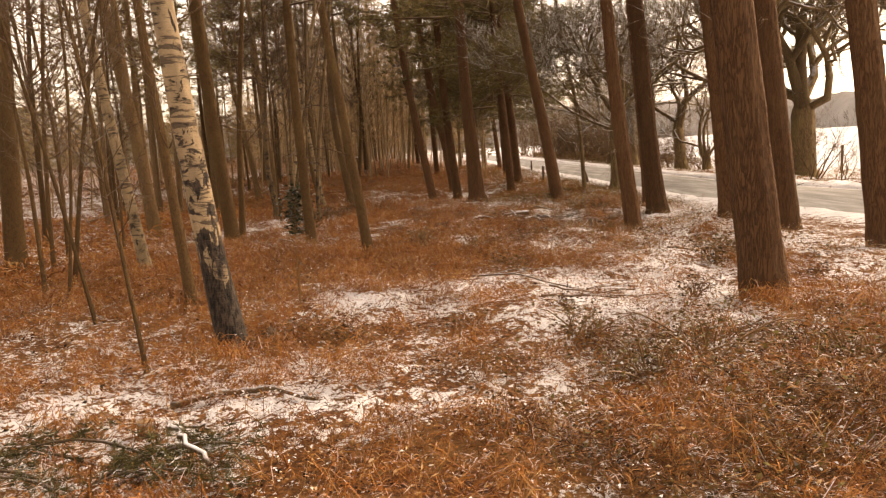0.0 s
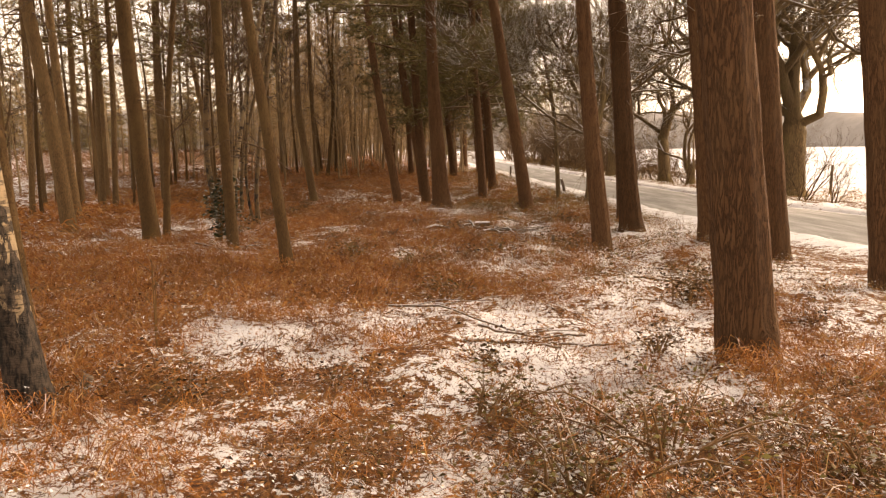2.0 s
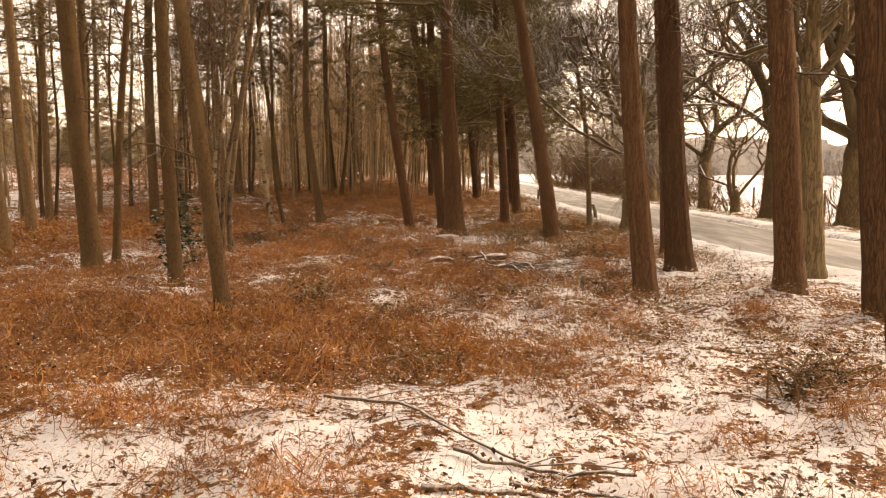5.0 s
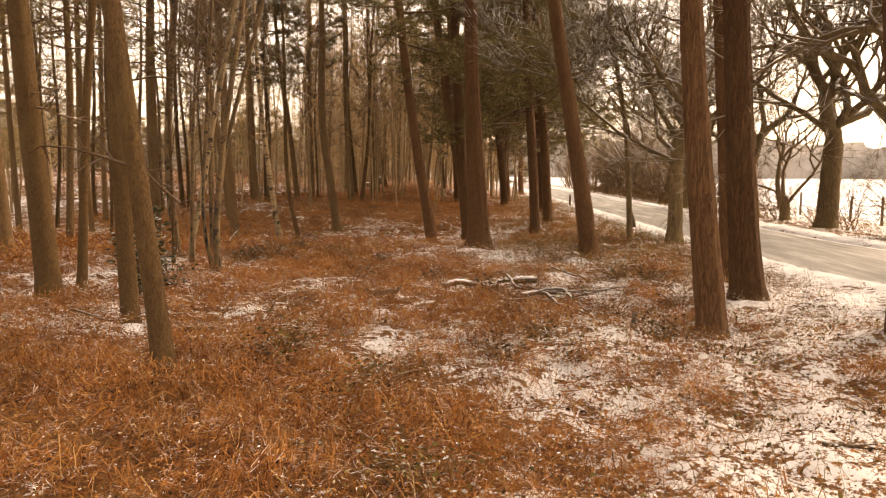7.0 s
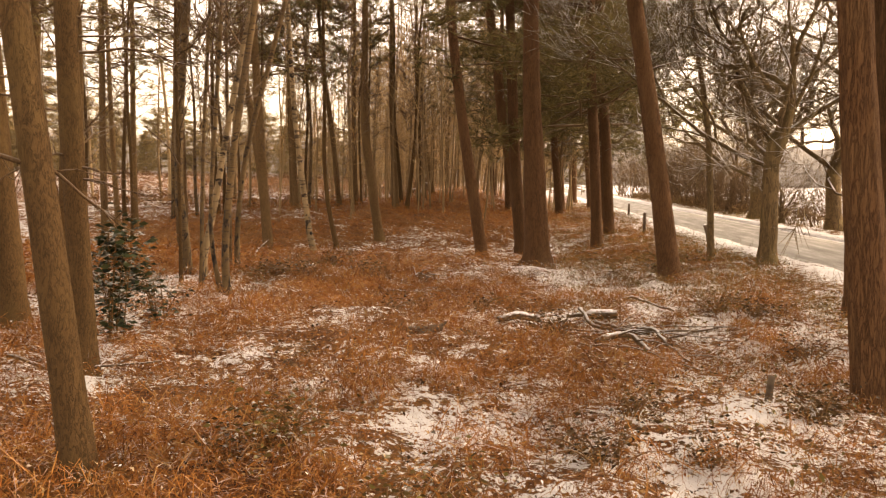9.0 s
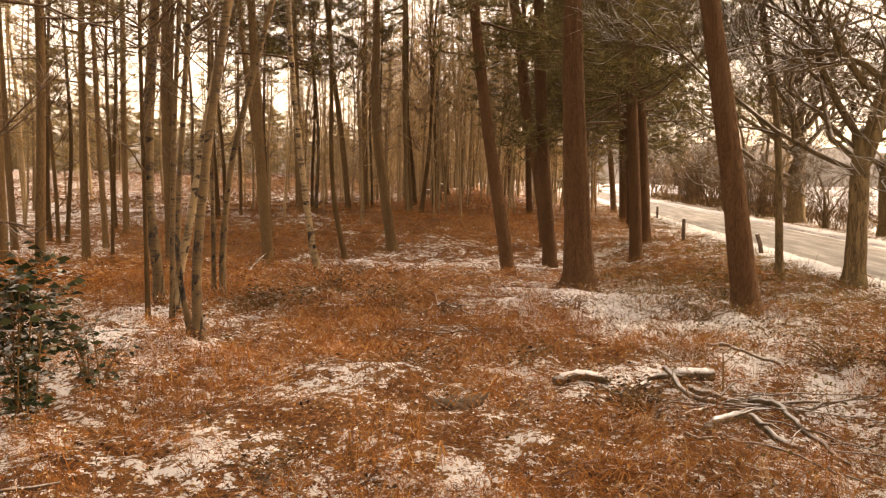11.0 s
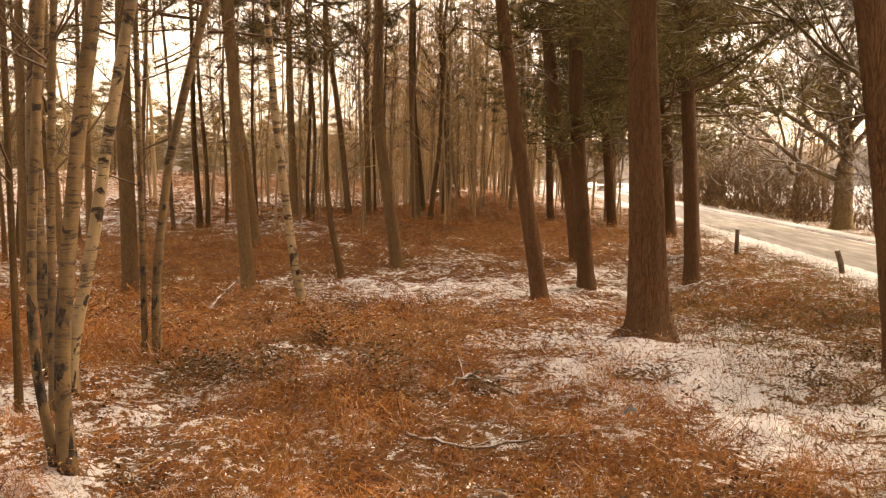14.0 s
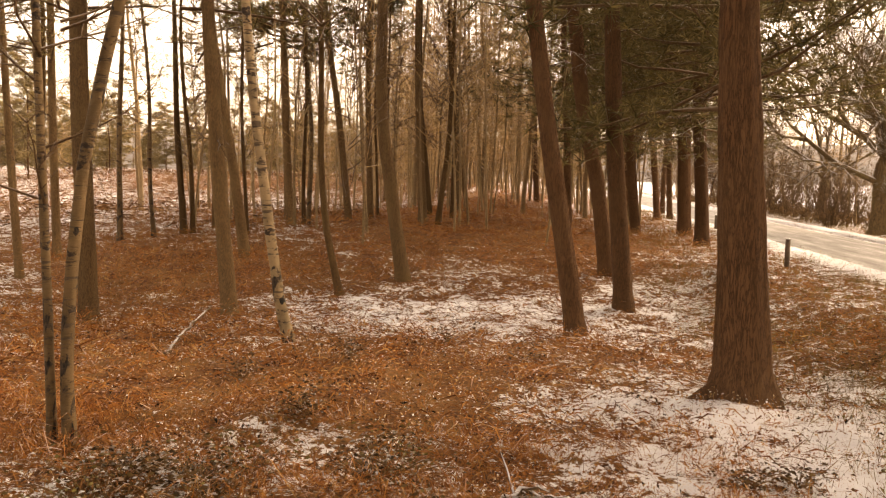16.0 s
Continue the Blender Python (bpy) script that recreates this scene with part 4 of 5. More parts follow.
# ---- bare oaks and the hedge along the lane ----
oak(4.93, 22.2, 0.27, 1.9, 11, "bare oak with crooked snow-lined limbs on the lane's verge", (6, 5, 5, 5, 10), 0.0, 2.6, (-0.9, -0.1, 0.25, 1.6))
oak(5.95, 15.2, 0.30, 2.9, 12, "bare roadside oak with a mossy trunk and snowy limbs", (5, 5, 5, 5, 10), -0.05, 2.6)
oak(12.1, 26.5, 0.78, 2.4, 13, "large bare oak with ivy-green trunk across the lane", (6, 5, 4, 5, 9), 0.0, 4.0)
oak(11.1, 29.9, 0.58, 2.9, 14, "large bare oak with wide snow-lined limbs across the lane", (6, 5, 5, 5, 11), 0.03, 4.2, (-0.8, -0.5, 0.35, 2.8))
oak(11.1, 36.5, 0.5, 2.0, 15, "bare oak with a leaning mossy trunk in the hedge", (5, 5, 5, 4, 9), -0.08, 3.2)
oak(11.6, 34.5, 0.3, 0.5, 16, "forked bare oak sapling in the hedge", (4, 4, 4, 4, 5), 0.0, 3.0)
oak(10.9, 45.1, 0.68, 2.5, 17, "wide bare oak beside the snowy field", (7, 5, 5, 6, 11), 0.0, 3.9, (-0.95, -0.2, 0.33, 1.7))
oak(10.65, 40.7, 0.2, 0.45, 21, "low bare tree of several crooked stems beside the lane", (6, 4, 4, 4, 6), 0.0, 1.35, gnarl=0.2)
oak(13.5, 19.5, 0.6, 2.4, 19, "bare oak at the edge of the snowy field", (5, 5, 5, 4, 9), 0.0, 3.6)


oaks = {o["label"]: o for o in bpy.data.objects if o.name.startswith("oak_tree")}
sorts = sorted(oaks)
for k, (x, y, s, turn) in enumerate(((12.6, 57.0, 0.95, 130), (12.7, 66.0, 1.05, 20), (15.0, 33.5, 0.9, 200), (12.6, 75.0, 1.1, 90), (13.6, 86.0, 1.2, 240))):
    o = oaks[sorts[(k * 3 + 1) % len(sorts)]]
    c = copy_thing(o, pose(x, y, float(height(x, y)), 0, 0, turn) @ Matrix.Scale(s, 4))
    tagged(c, "bare hedgerow oak with a net of thin twigs across the lane")


def bush_stems(seed, tall, stems, spread=0.5):
    rng, made = rng_of(seed), []
    for i in range(stems):
        g = Geo()
        a = rng.uniform(0, 6.283)
        d = unit(np.array([math.cos(a) * spread, math.sin(a) * spread, 1.0]))
        p = np.array([rng.gauss(0, 0.12), rng.gauss(0, 0.12), -0.05])
        grow(g, p, d, tall * rng.uniform(0.45, 0.7), rng.uniform(0.012, 0.03) * tall / 2.2, 1, 4, rng, (0, 4, 3, 5), 0.16, 0.1, (0.45, 0.75), (20, 50), 6)
        made.append(g.mesh("stem"))
    return made


BUSHES = [bush_stems(600 + i, 2.6, 7) for i in range(3)]
rng = rng_of(3)


def bush(x, y, size, label, k, turn=0.0):
    t = thing("bare_shrub", (x, y, float(height(x, y))), label, "shrub", "bare shrubs of the hedge", turn)
    for mesh in BUSHES[k % 3]:
        part("stem", mesh, HEDGE_BARK, t).matrix_basis = Matrix.Diagonal((size, size, size, 1))
    return t


for i in range(34):
    yy = 17 + i * 1.7 + rng.uniform(-0.6, 0.6)
    if yy < 36 and i % 2:
        size = rng.uniform(0.35, 0.6)
    else:
        size = rng.uniform(0.45, 0.75) if yy < 40 else rng.uniform(0.55, 0.95) * (0.6 if yy < 50 else 1.0)
    bush(10.9 + rng.uniform(-0.2, 0.9) + (0.5 if yy > 40 else 0), yy, size, "leafless hedge shrub of thin brown stems", i, rng.uniform(0, 360))
for i in range(16):
    bush(10.7 + rng.uniform(0, 2.5), 62 + i * 3.2, rng.uniform(1.1, 1.8), "tall leafless thicket of brown stems beside the lane", i, rng.uniform(0, 360))


for i in range(26):
    yy = 44 + i * 1.3
    bush((11.0 if yy > 50 else 11.6) + rng.uniform(0, 2.6), yy, rng.uniform(0.7, 1.15) * (0.6 if yy < 49 else 1.0), "dense leafless brown scrub along the lane's far side", i, rng.uniform(0, 360))


for k, (x, y, size) in enumerate(((11.0, 41.6, 0.6), (10.6, 39.6, 0.5), (10.3, 48.6, 0.55), (10.5, 49.8, 0.7), (11.2, 51.0, 0.8))):
    bush(x, y, size, "upright leafless shrub of several stems by the lane", k + 1, k * 77)


# ---- the deeper wood ----
def far_stem(seed, d, tall, lean):
    me, line = trunk_mesh(tall, d, d * 0.8, (lean, 0), seed, 7, 12, 0.2, 0.05, 0.12, 0.25)
    return me


FAR_STEMS = [far_stem(900 + i, 0.17, 13, 0.03 * (i % 3 - 1)) for i in range(5)]
THIN_STEMS = [far_stem(920 + i, 0.075, 10, 0.05 * (i % 3 - 1)) for i in range(6)]


def thicket_crown(seed, low, high, count, length, fine, rise):
    """A haze of fine side twigs round a far stem."""
    rng, g = rng_of(seed), Geo()
    for i in range(count):
        h = low + (high - low) * rng.random() ** 0.9
        a = rng.uniform(0, 6.283)
        d = unit(np.array([math.cos(a), math.sin(a), rng.gauss(rise, 0.3)]))
        L = length * rng.uniform(0.4, 1.1) * (1.1 - 0.7 * (h - low) / (high - low))
        p = np.array([0, 0, h])
        q = p + d * L + np.array([0, 0, rng.gauss(0.05, 0.1) * L])
        g.spike(p, q, 0.014)
        for k in range(fine):
            w = p + (q - p) * rng.uniform(0.2, 1.0)
            g.spike(w, w + unit(turned(d, rng, 25, 70) + np.array([0, 0, rng.gauss(0, 0.3)])) * L * rng.uniform(0.2, 0.45), 0.0065)
    return g.mesh("crown")


LARCH_CROWNS = [thicket_crown(540 + i, 2.0, 13.0, 105, 2.1, 8, 0.1) for i in range(4)]
BIRCH_CROWNS = [thicket_crown(560 + i, 1.4, 10.2, 60, 1.4, 6, 0.7) for i in range(4)]


def far_tree(x, y, size, k, kind):
    if kind == "pine":
        t = thing("pine_tree", (x, y, float(height(x, y))), "distant Scots pine with a bare brown trunk", "tree", "pines of the deeper wood", rng.uniform(0, 360))
        bits = (("trunk", FAR_STEMS[k % 5], HAZED_BARK), ("crown", THIN_CROWNS[k % 3], None))
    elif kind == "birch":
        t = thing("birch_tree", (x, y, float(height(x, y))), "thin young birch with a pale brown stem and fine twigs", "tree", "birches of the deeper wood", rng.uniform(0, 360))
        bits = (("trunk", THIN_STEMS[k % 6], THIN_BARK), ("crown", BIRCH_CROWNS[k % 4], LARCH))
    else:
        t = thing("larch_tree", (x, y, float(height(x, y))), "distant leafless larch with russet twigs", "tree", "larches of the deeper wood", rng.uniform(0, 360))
        bits = (("trunk", FAR_STEMS[k % 5], THIN_BARK if k % 2 else HAZED_BARK), ("crown", LARCH_CROWNS[k % 4], LARCH))
    for name, mesh, material in bits:
        mesh = far_copy(mesh, material)
        ob = part(name, mesh, material, t, kind="stuff" if name == "crown" else "")
        ob.matrix_basis = pose(0, 0, 0, rng.gauss(0, 2), rng.gauss(0, 2), 0) @ Matrix.Diagonal((size, size, size * rng.uniform(0.9, 1.1), 1))
    return t


SHARED = {}


def far_copy(mesh, material):
    """The same mesh in another bark, made once."""
    if material is None or mesh.name.startswith("crown"):
        return mesh
    key = (mesh.name, material.name)
    if key not in SHARED:
        SHARED[key] = mesh.copy()
        SHARED[key].materials.clear()
        SHARED[key].materials.append(material)
    return SHARED[key]


taken = []
for i in range(400):
    yy = rng.uniform(44, 118)
    centre = -1.8 - 0.16 * (yy - 44)
    xx = centre + rng.uniform(-1, 1) * (5.5 + 0.06 * (yy - 44))
    if len(taken) > 165 or xx > 5.0 or any((xx - a) ** 2 + (yy - b) ** 2 < 1.9 for a, b in taken):
        continue
    taken.append((xx, yy))
    far_tree(xx, yy, rng.uniform(0.75, 1.15), i, ("birch", "pine", "larch", "birch", "birch")[i % 5])
for i in range(150):
    yy = rng.uniform(41, 92)
    xx = -2.2 - 0.16 * (yy - 44) + rng.gauss(0, 1) * 4.6
    if xx < 2.5:
        far_tree(xx, yy, rng.uniform(0.55, 1.05), i, "larch" if i % 4 == 0 else "birch")
for i in range(14):
    far_tree(-14 - rng.uniform(0, 14), rng.uniform(30, 62), rng.uniform(0.7, 1.0), i, ("pine", "larch", "birch", "birch")[i % 4])
for i in range(30):
    far_tree(rng.uniform(-9.5, -0.5), rng.uniform(33, 44), rng.uniform(0.7, 1.1), i, "birch")
for i in range(34):
    yy = rng.uniform(55, 92)
    far_tree(-5.5 - 0.12 * (yy - 48) - rng.uniform(0, 15), yy, rng.uniform(0.75, 1.1), i, ("larch", "birch", "larch", "pine")[i % 4])
for i in range(34):
    far_tree(11.3 + rng.uniform(0, 6), 50 + i * 2.2, rng.uniform(0.55, 0.9), i, ("larch", "larch", "birch")[i % 3])
for i in range(7):
    far_tree(-9 - rng.uniform(0, 9), 21 + rng.uniform(0, 16), rng.uniform(0.6, 0.85), i, ("birch", "pine")[i % 2])


def conifer_mesh(seed):
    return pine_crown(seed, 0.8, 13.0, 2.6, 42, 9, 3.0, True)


CONIFERS = [conifer_mesh(960 + i) for i in range(3)]


def conifer(x, y, size, k):
    t = thing("conifer_tree", (x, y, float(height(x, y))), "distant olive green conifer at the edge of the clearing", "tree", "conifers beyond the clearing", rng.uniform(0, 360))
    for name, mesh, material in (("trunk", FAR_STEMS[k % 5], PINE_BARK), ("crown", CONIFERS[k % 3], None)):
        ob = part(name, mesh, material, t, kind="stuff" if name == "crown" else "")
        w = size * (1.7 if name == "crown" else 1.0)
        ob.matrix_basis = Matrix.Diagonal((w, w, size, 1))


for i in range(70):
    xx = -100 + i * 1.55 + rng.uniform(-1, 1)
    conifer(xx, 112 + rng.uniform(-10, 18) - 0.25 * abs(xx + 30), rng.uniform(0.45, 1.0) * (0.8 if xx > -60 else 1.0), i)
for i in range(60):
    xx = -75 + i * 1.15 + rng.uniform(-1, 1)
    conifer(xx, 100 + rng.uniform(-6, 6) - 0.25 * abs(xx + 30), rng.uniform(0.25, 0.5), i)
for i in range(26):
    conifer(-40 - rng.uniform(0, 50), 40 + i * 2.2, rng.uniform(0.5, 1.0), i)

# Wooded hills beyond the field and behind the wood, their haze painted as pale grey.
def hill(name, x0, y0, x1, y1, tall, seed, label):
    n = 160
    s = np.linspace(0, 1, n)
    line = np.stack([x0 + (x1 - x0) * s, y0 + (y1 - y0) * s], -1)
    nrm = unit(np.array([-(y1 - y0), x1 - x0]))
    rows = []
    for k, (off, h) in enumerate(((0, -3.0), (3, 0.55), (16, 0.95), (40, 1.0), (90, 0.7))):
        z = tall * h * (1 + 0.13 * wave(s * 60, s * 0 + k, 1.0, seed) + 0.07 * wave(s * 300, s * 0 + k * 3, 1.0, seed + 2)) if h > 0 else np.full(n, h)
        rows.append(np.stack([line[:, 0] - nrm[0] * off, line[:, 1] - nrm[1] * off, z], -1))
    P = np.array(rows)
    me = grid_mesh(name, P[:, :, 0], P[:, :, 1], P[:, :, 2])
    me.materials.append(HAZED_WOOD)
    tagged(new(name, me), label, "backdrop", kind="structure")


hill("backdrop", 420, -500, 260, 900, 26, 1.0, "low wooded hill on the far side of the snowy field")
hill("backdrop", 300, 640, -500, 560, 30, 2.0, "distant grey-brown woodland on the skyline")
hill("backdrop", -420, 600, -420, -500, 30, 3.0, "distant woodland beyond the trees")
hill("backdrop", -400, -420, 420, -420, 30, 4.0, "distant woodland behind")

# ---- dead bracken, grass and leaves ----
nrng = np.random.RandomState(7)


def frond(seed, pairs=8, curl=0.5):
    """One dead bracken frond along +x, drooping, with curled side leaflets."""
    r = np.random.RandomState(seed)
    v, f = [], []
    n = pairs + 2
    s = np.linspace(0, 1, n)
    z = 0.55 * s - 0.75 * s ** 2 + r.normal(0, 0.015, n)
    y = 0.06 * np.sin(s * 3 + r.rand() * 6)
    mid = np.stack([s, y, z], -1)
    w = 0.012 * (1 - 0.7 * s)
    for i in range(n):
        v += [mid[i] + (0, w[i], 0), mid[i] - (0, w[i], 0)]
    for i in range(n - 1):
        a = 2 * i
        f += [[a, a + 1, a + 3], [a, a + 3, a + 2]]
    for i in range(1, n - 1):
        L = 0.30 * math.sin(0.35 + 2.5 * (i / n)) * r.uniform(0.6, 1.1)
        for side in (-1, 1):
            c = len(v)
            back = r.uniform(0.2, 0.5)
            tip = mid[i] + np.array([L * back, side * L, -L * r.uniform(0.1, 0.9) * curl - 0.02])
            half = mid[i] + np.array([L * back * 0.4, side * L * 0.55, L * r.uniform(-0.1, 0.15)])
            wd = 0.014 * r.uniform(0.6, 1.2)
            v += [mid[i] + (wd * 0.5, 0, 0), mid[i] - (wd * 0.5, 0, 0), half + (wd, 0, 0.01), half - (wd, 0, -0.01), tip]
            f += [[c, c + 1, c + 3], [c, c + 3, c + 2], [c + 2, c + 3, c + 4]]
    return np.array(v), np.array(f)


def stalk_piece(seed, n=4):
    r = np.random.RandomState(seed)
    s = np.linspace(0, 1, n)
    bend = r.uniform(0.1, 0.7)
    mid = np.stack([s, 0.15 * np.sin(s * 2.5 + r.rand() * 6) - 0.15 * math.sin(r.rand() * 6), 0.8 * s - bend * s ** 2 * 1.3], -1)
    v, f = [], []
    for i in range(n):
        w = 0.008 * (1 - 0.6 * s[i])
        v += [mid[i] + (0, w, 0), mid[i] - (0, w, 0)]
    for i in range(n - 1):
        a = 2 * i
        f += [[a, a + 1, a + 3], [a, a + 3, a + 2]]
    return np.array(v), np.array(f)


def blade_piece(seed):
    r = np.random.RandomState(seed)
    b = r.uniform(0.1, 0.6)
    v = np.array([[0, 0.011, 0], [0, -0.011, 0], [0.25 * b + 0.1, 0.008, 0.55], [0.25 * b + 0.1, -0.008, 0.55], [0.5 + b * 0.5, 0, 0.75 - b * 0.6]])
    return v, np.array([[0, 1, 3], [0, 3, 2], [2, 3, 4]])


def leaf_piece(seed):
    r = np.random.RandomState(seed)
    v = np.array([[0, 0, 0], [0.5, 0.25, r.uniform(0.05, 0.3)], [0.5, -0.25, r.uniform(-0.1, 0.25)], [1, 0, r.uniform(-0.1, 0.2)]])
    return v, np.array([[0, 2, 1], [1, 2, 3]])


def strew(name, pieces, n, box, keep, size, tilt, material, label, lift=0.0, steep=0.0):
    """Scatters pieces over the ground of a box (x0, x1, y0, y1), kept by a chance keep(x, y)."""
    x = nrng.uniform(box[0], box[1], n)
    y = nrng.uniform(box[2], box[3], n)
    ok = (nrng.rand(n) < keep(x, y)) & ~((x > edge_a(y) - 0.15) & (x < edge_b(y) + 0.2))
    x, y = x[ok], y[ok]
    z = height(x, y) + lift * nrng.rand(len(x))
    a = nrng.uniform(0, 2 * math.pi, len(x))
    p = nrng.normal(steep, tilt, len(x))
    q = nrng.normal(0, tilt, len(x))
    s = nrng.uniform(size[0], size[1], len(x))
    ca, sa, cp, sp, cq, sq = np.cos(a), np.sin(a), np.cos(p), np.sin(p), np.cos(q), np.sin(q)
    zero, one = np.zeros_like(ca), np.ones_like(ca)
    Rz = np.stack([np.stack([ca, -sa, zero], -1), np.stack([sa, ca, zero], -1), np.stack([zero, zero, one], -1)], 1)
    Ry = np.stack([np.stack([cp, zero, -sp], -1), np.stack([zero, one, zero], -1), np.stack([sp, zero, cp], -1)], 1)
    Rx = np.stack([np.stack([one, zero, zero], -1), np.stack([zero, cq, -sq], -1), np.stack([zero, sq, cq], -1)], 1)
    R = Rz @ Ry @ Rx * s[:, None, None]
    which = nrng.randint(0, len(pieces), len(x))
    g = Geo()
    for k, (v, f) in enumerate(pieces):
        sel = np.where(which == k)[0]
        if not len(sel):
            continue
        pts = np.einsum("nij,vj->nvi", R[sel], v) + np.stack([x, y, z], -1)[sel][:, None]
        fs = (f[None] + (np.arange(len(sel)) * len(v))[:, None, None]).reshape(-1, f.shape[1])
        g.add(pts.reshape(-1, 3), fs)
    me = g.mesh(name, False)
    me.materials.append(material)
    return tagged(new(name, me), label, "undergrowth", kind="stuff")


def thick(x, y):
    """How thick the bracken stands, 0 to 1."""
    s = snow_cover(x, y)
    t = np.clip(1.05 - 1.3 * s + 0.45 * wave(x, y, 1.4, 9.0) + 0.5 * wave(x, y, 4.0, 11.0) + 0.3 * wave(x, y, 9.0, 13.0), 0.02, 1.0)
    return t * (1 - 0.75 * ease(3.4, 4.8, x)) * (1 - ease(5.0, 5.6, x))


def verge(x, y):
    return np.clip(0.9 - 0.75 * snow_cover(x, y) + 0.3 * wave(x, y, 1.8, 6.0), 0.05, 1) * (1 - 0.9 * ease(5.2, 5.9, x) * (1 - ease(9.4, 10.3, x)))


def bare(x, y):
    """How little snow hides the small litter."""
    return np.clip(1.4 - 0.8 * snow_cover(x, y), 0.6, 1)


def tuft_piece(seed, n=7):
    """A crumpled tuft of thin curled bracken scraps."""
    r = np.random.RandomState(seed)
    g = Geo()
    for i in range(n):
        a, lean_ = r.uniform(0, 6.283), r.uniform(0.75, 1.55)
        d = np.array([math.cos(a) * math.sin(lean_), math.sin(a) * math.sin(lean_), math.cos(lean_)])
        p = np.array([r.normal(0, 0.35), r.normal(0, 0.35), r.uniform(-0.1, 0.45)])
        L, w = r.uniform(0.35, 1.0), r.uniform(0.014, 0.032)
        s = unit(np.cross(d, r.normal(size=3))) * w
        mid = p + d * L * 0.55 + r.normal(0, 0.06, 3)
        tip = p + d * L + np.array([r.normal(0, 0.15), r.normal(0, 0.15), -r.uniform(0, 0.5) * L])
        g.add([p, mid + s, mid - s, tip], [[0, 1, 2], [2, 1, 3]])
    return np.concatenate(g.v), np.concatenate(g.f)


def heap_piece(seed, n=24):
    """A hummock of long dead strands that arch down from its middle."""
    r = np.random.RandomState(seed + 400)
    g = Geo()
    for i in range(n):
        a = r.uniform(0, 6.283)
        out = np.array([math.cos(a), math.sin(a), 0])
        p = np.array([r.normal(0, 0.2), r.normal(0, 0.2), r.uniform(0.15, 0.5)])
        L, w = r.uniform(0.3, 0.85), r.uniform(0.0045, 0.009)
        s = unit(np.cross(out, np.array([0, 0, 1.0])) + r.normal(0, 0.5, 3)) * w
        m1 = p + out * L * 0.4 + np.array([0, 0, r.uniform(0.0, 0.2)])
        m2 = p + out * L * 0.8 + np.array([r.normal(0, 0.06), r.normal(0, 0.06), -p[2] * r.uniform(0.2, 0.7)])
        tip = p + out * L + np.array([r.normal(0, 0.1), r.normal(0, 0.1), -p[2]])
        g.add([p, m1 + s, m1 - s, m2 + s, m2 - s, tip], [[0, 1, 2], [2, 1, 3], [2, 3, 4], [4, 3, 5]])
    return np.concatenate(g.v), np.concatenate(g.f)


FRONDS = [frond(i, 6, 0.4 + 0.1 * i) for i in range(8)]
LOW_FRONDS = [frond(30 + i, 3, 0.6) for i in range(5)]
TUFTS = [tuft_piece(i) for i in range(10)]
LOW_TUFTS = [tuft_piece(50 + i, 6) for i in range(6)]
STALKS = [stalk_piece(i) for i in range(8)]
BLADES = [blade_piece(i) for i in range(8)]
LEAVES = [leaf_piece(i) for i in range(6)]
HEAPS = [heap_piece(i) for i in range(8)]


def clumped(x, y, k, seed):
    return np.clip(0.5 + 0.8 * wave(x, y, k, seed), 0, 1)


def tangle(x, y):
    """Dark bramble and grass tangle of the open side of the wood."""
    near = np.exp(-((x - 1.7) / 2.0) ** 2 - ((y - 4.0) / 1.6) ** 2)
    side = 0.5 * ease(0.6, 2.4, x) * (1 - ease(4.6, 5.6, x)) * (1 - 0.75 * np.exp(-((y - 7.6) / 1.8) ** 2))
    return np.clip((near + side) * (0.25 + clumped(x, y, 2.7, 31.0)) - 0.15, 0, 1)


strew("bracken", FRONDS, 4000, (-5.5, 5.0, 2.6, 19.5), thick, (0.12, 0.26), 0.3, BRACKEN, "collapsed mat of rust-brown dead bracken fronds", 0.08)
strew("bracken", HEAPS, 7500, (-5.5, 4.6, 2.8, 20.5), lambda x, y: thick(x, y) ** 1.5 * (1 - 0.6 * tangle(x, y)), (0.16, 0.34), 0.2, BRACKEN, "hummocks of collapsed dead bracken", 0.03)
strew("bracken", TUFTS, 62000, (-5.2, 5.0, 2.8, 20.5), lambda x, y: thick(x, y) * (1 - 0.6 * tangle(x, y)), (0.05, 0.13), 0.3, BRACKEN, "crumpled tufts of rust-brown dead bracken", 0.07)
strew("bracken", LOW_TUFTS, 29000, (-12, 5.0, 20, 48), lambda x, y: 0.85 * thick(x, y), (0.10, 0.26), 0.3, BRACKEN, "rust-brown dead bracken spreading under the trees", 0.08)
strew("bracken", LOW_FRONDS, 7000, (-16, 4.0, 40, 75), thick, (0.3, 0.7), 0.3, BRACKEN, "rust-brown dead bracken on the far mound", 0.08)
strew("bracken", LOW_TUFTS, 9000, (-14, -5.0, 5, 22), thick, (0.2, 0.4), 0.3, BRACKEN, "rust-brown dead bracken between thin trees", 0.08)
strew("heath", LOW_TUFTS, 15000, (-45, -6.0, 34, 100), lambda x, y: 0.25 + 0.6 * clumped(x, y, 0.8, 12.0), (0.3, 0.8), 0.25, HEATH, "low dark heath speckling the snowy clearing", 0.05)
strew("heath", LOW_TUFTS, 3200, (-9, 3.5, 22.5, 34), lambda x, y: 0.15 + 0.6 * clumped(x, y, 2.1, 14.0), (0.08, 0.22), 0.25, HEATH, "dark withered scraps standing through the snow of the hollow", 0.05)
strew("bracken_stalks", STALKS, 44000, (-7, 5.2, 2.6, 26), lambda x, y: 0.22 + 0.7 * thick(x, y), (0.07, 0.2), 0.5, BRACKEN, "tangle of thin bent bracken stalks", 0.05)
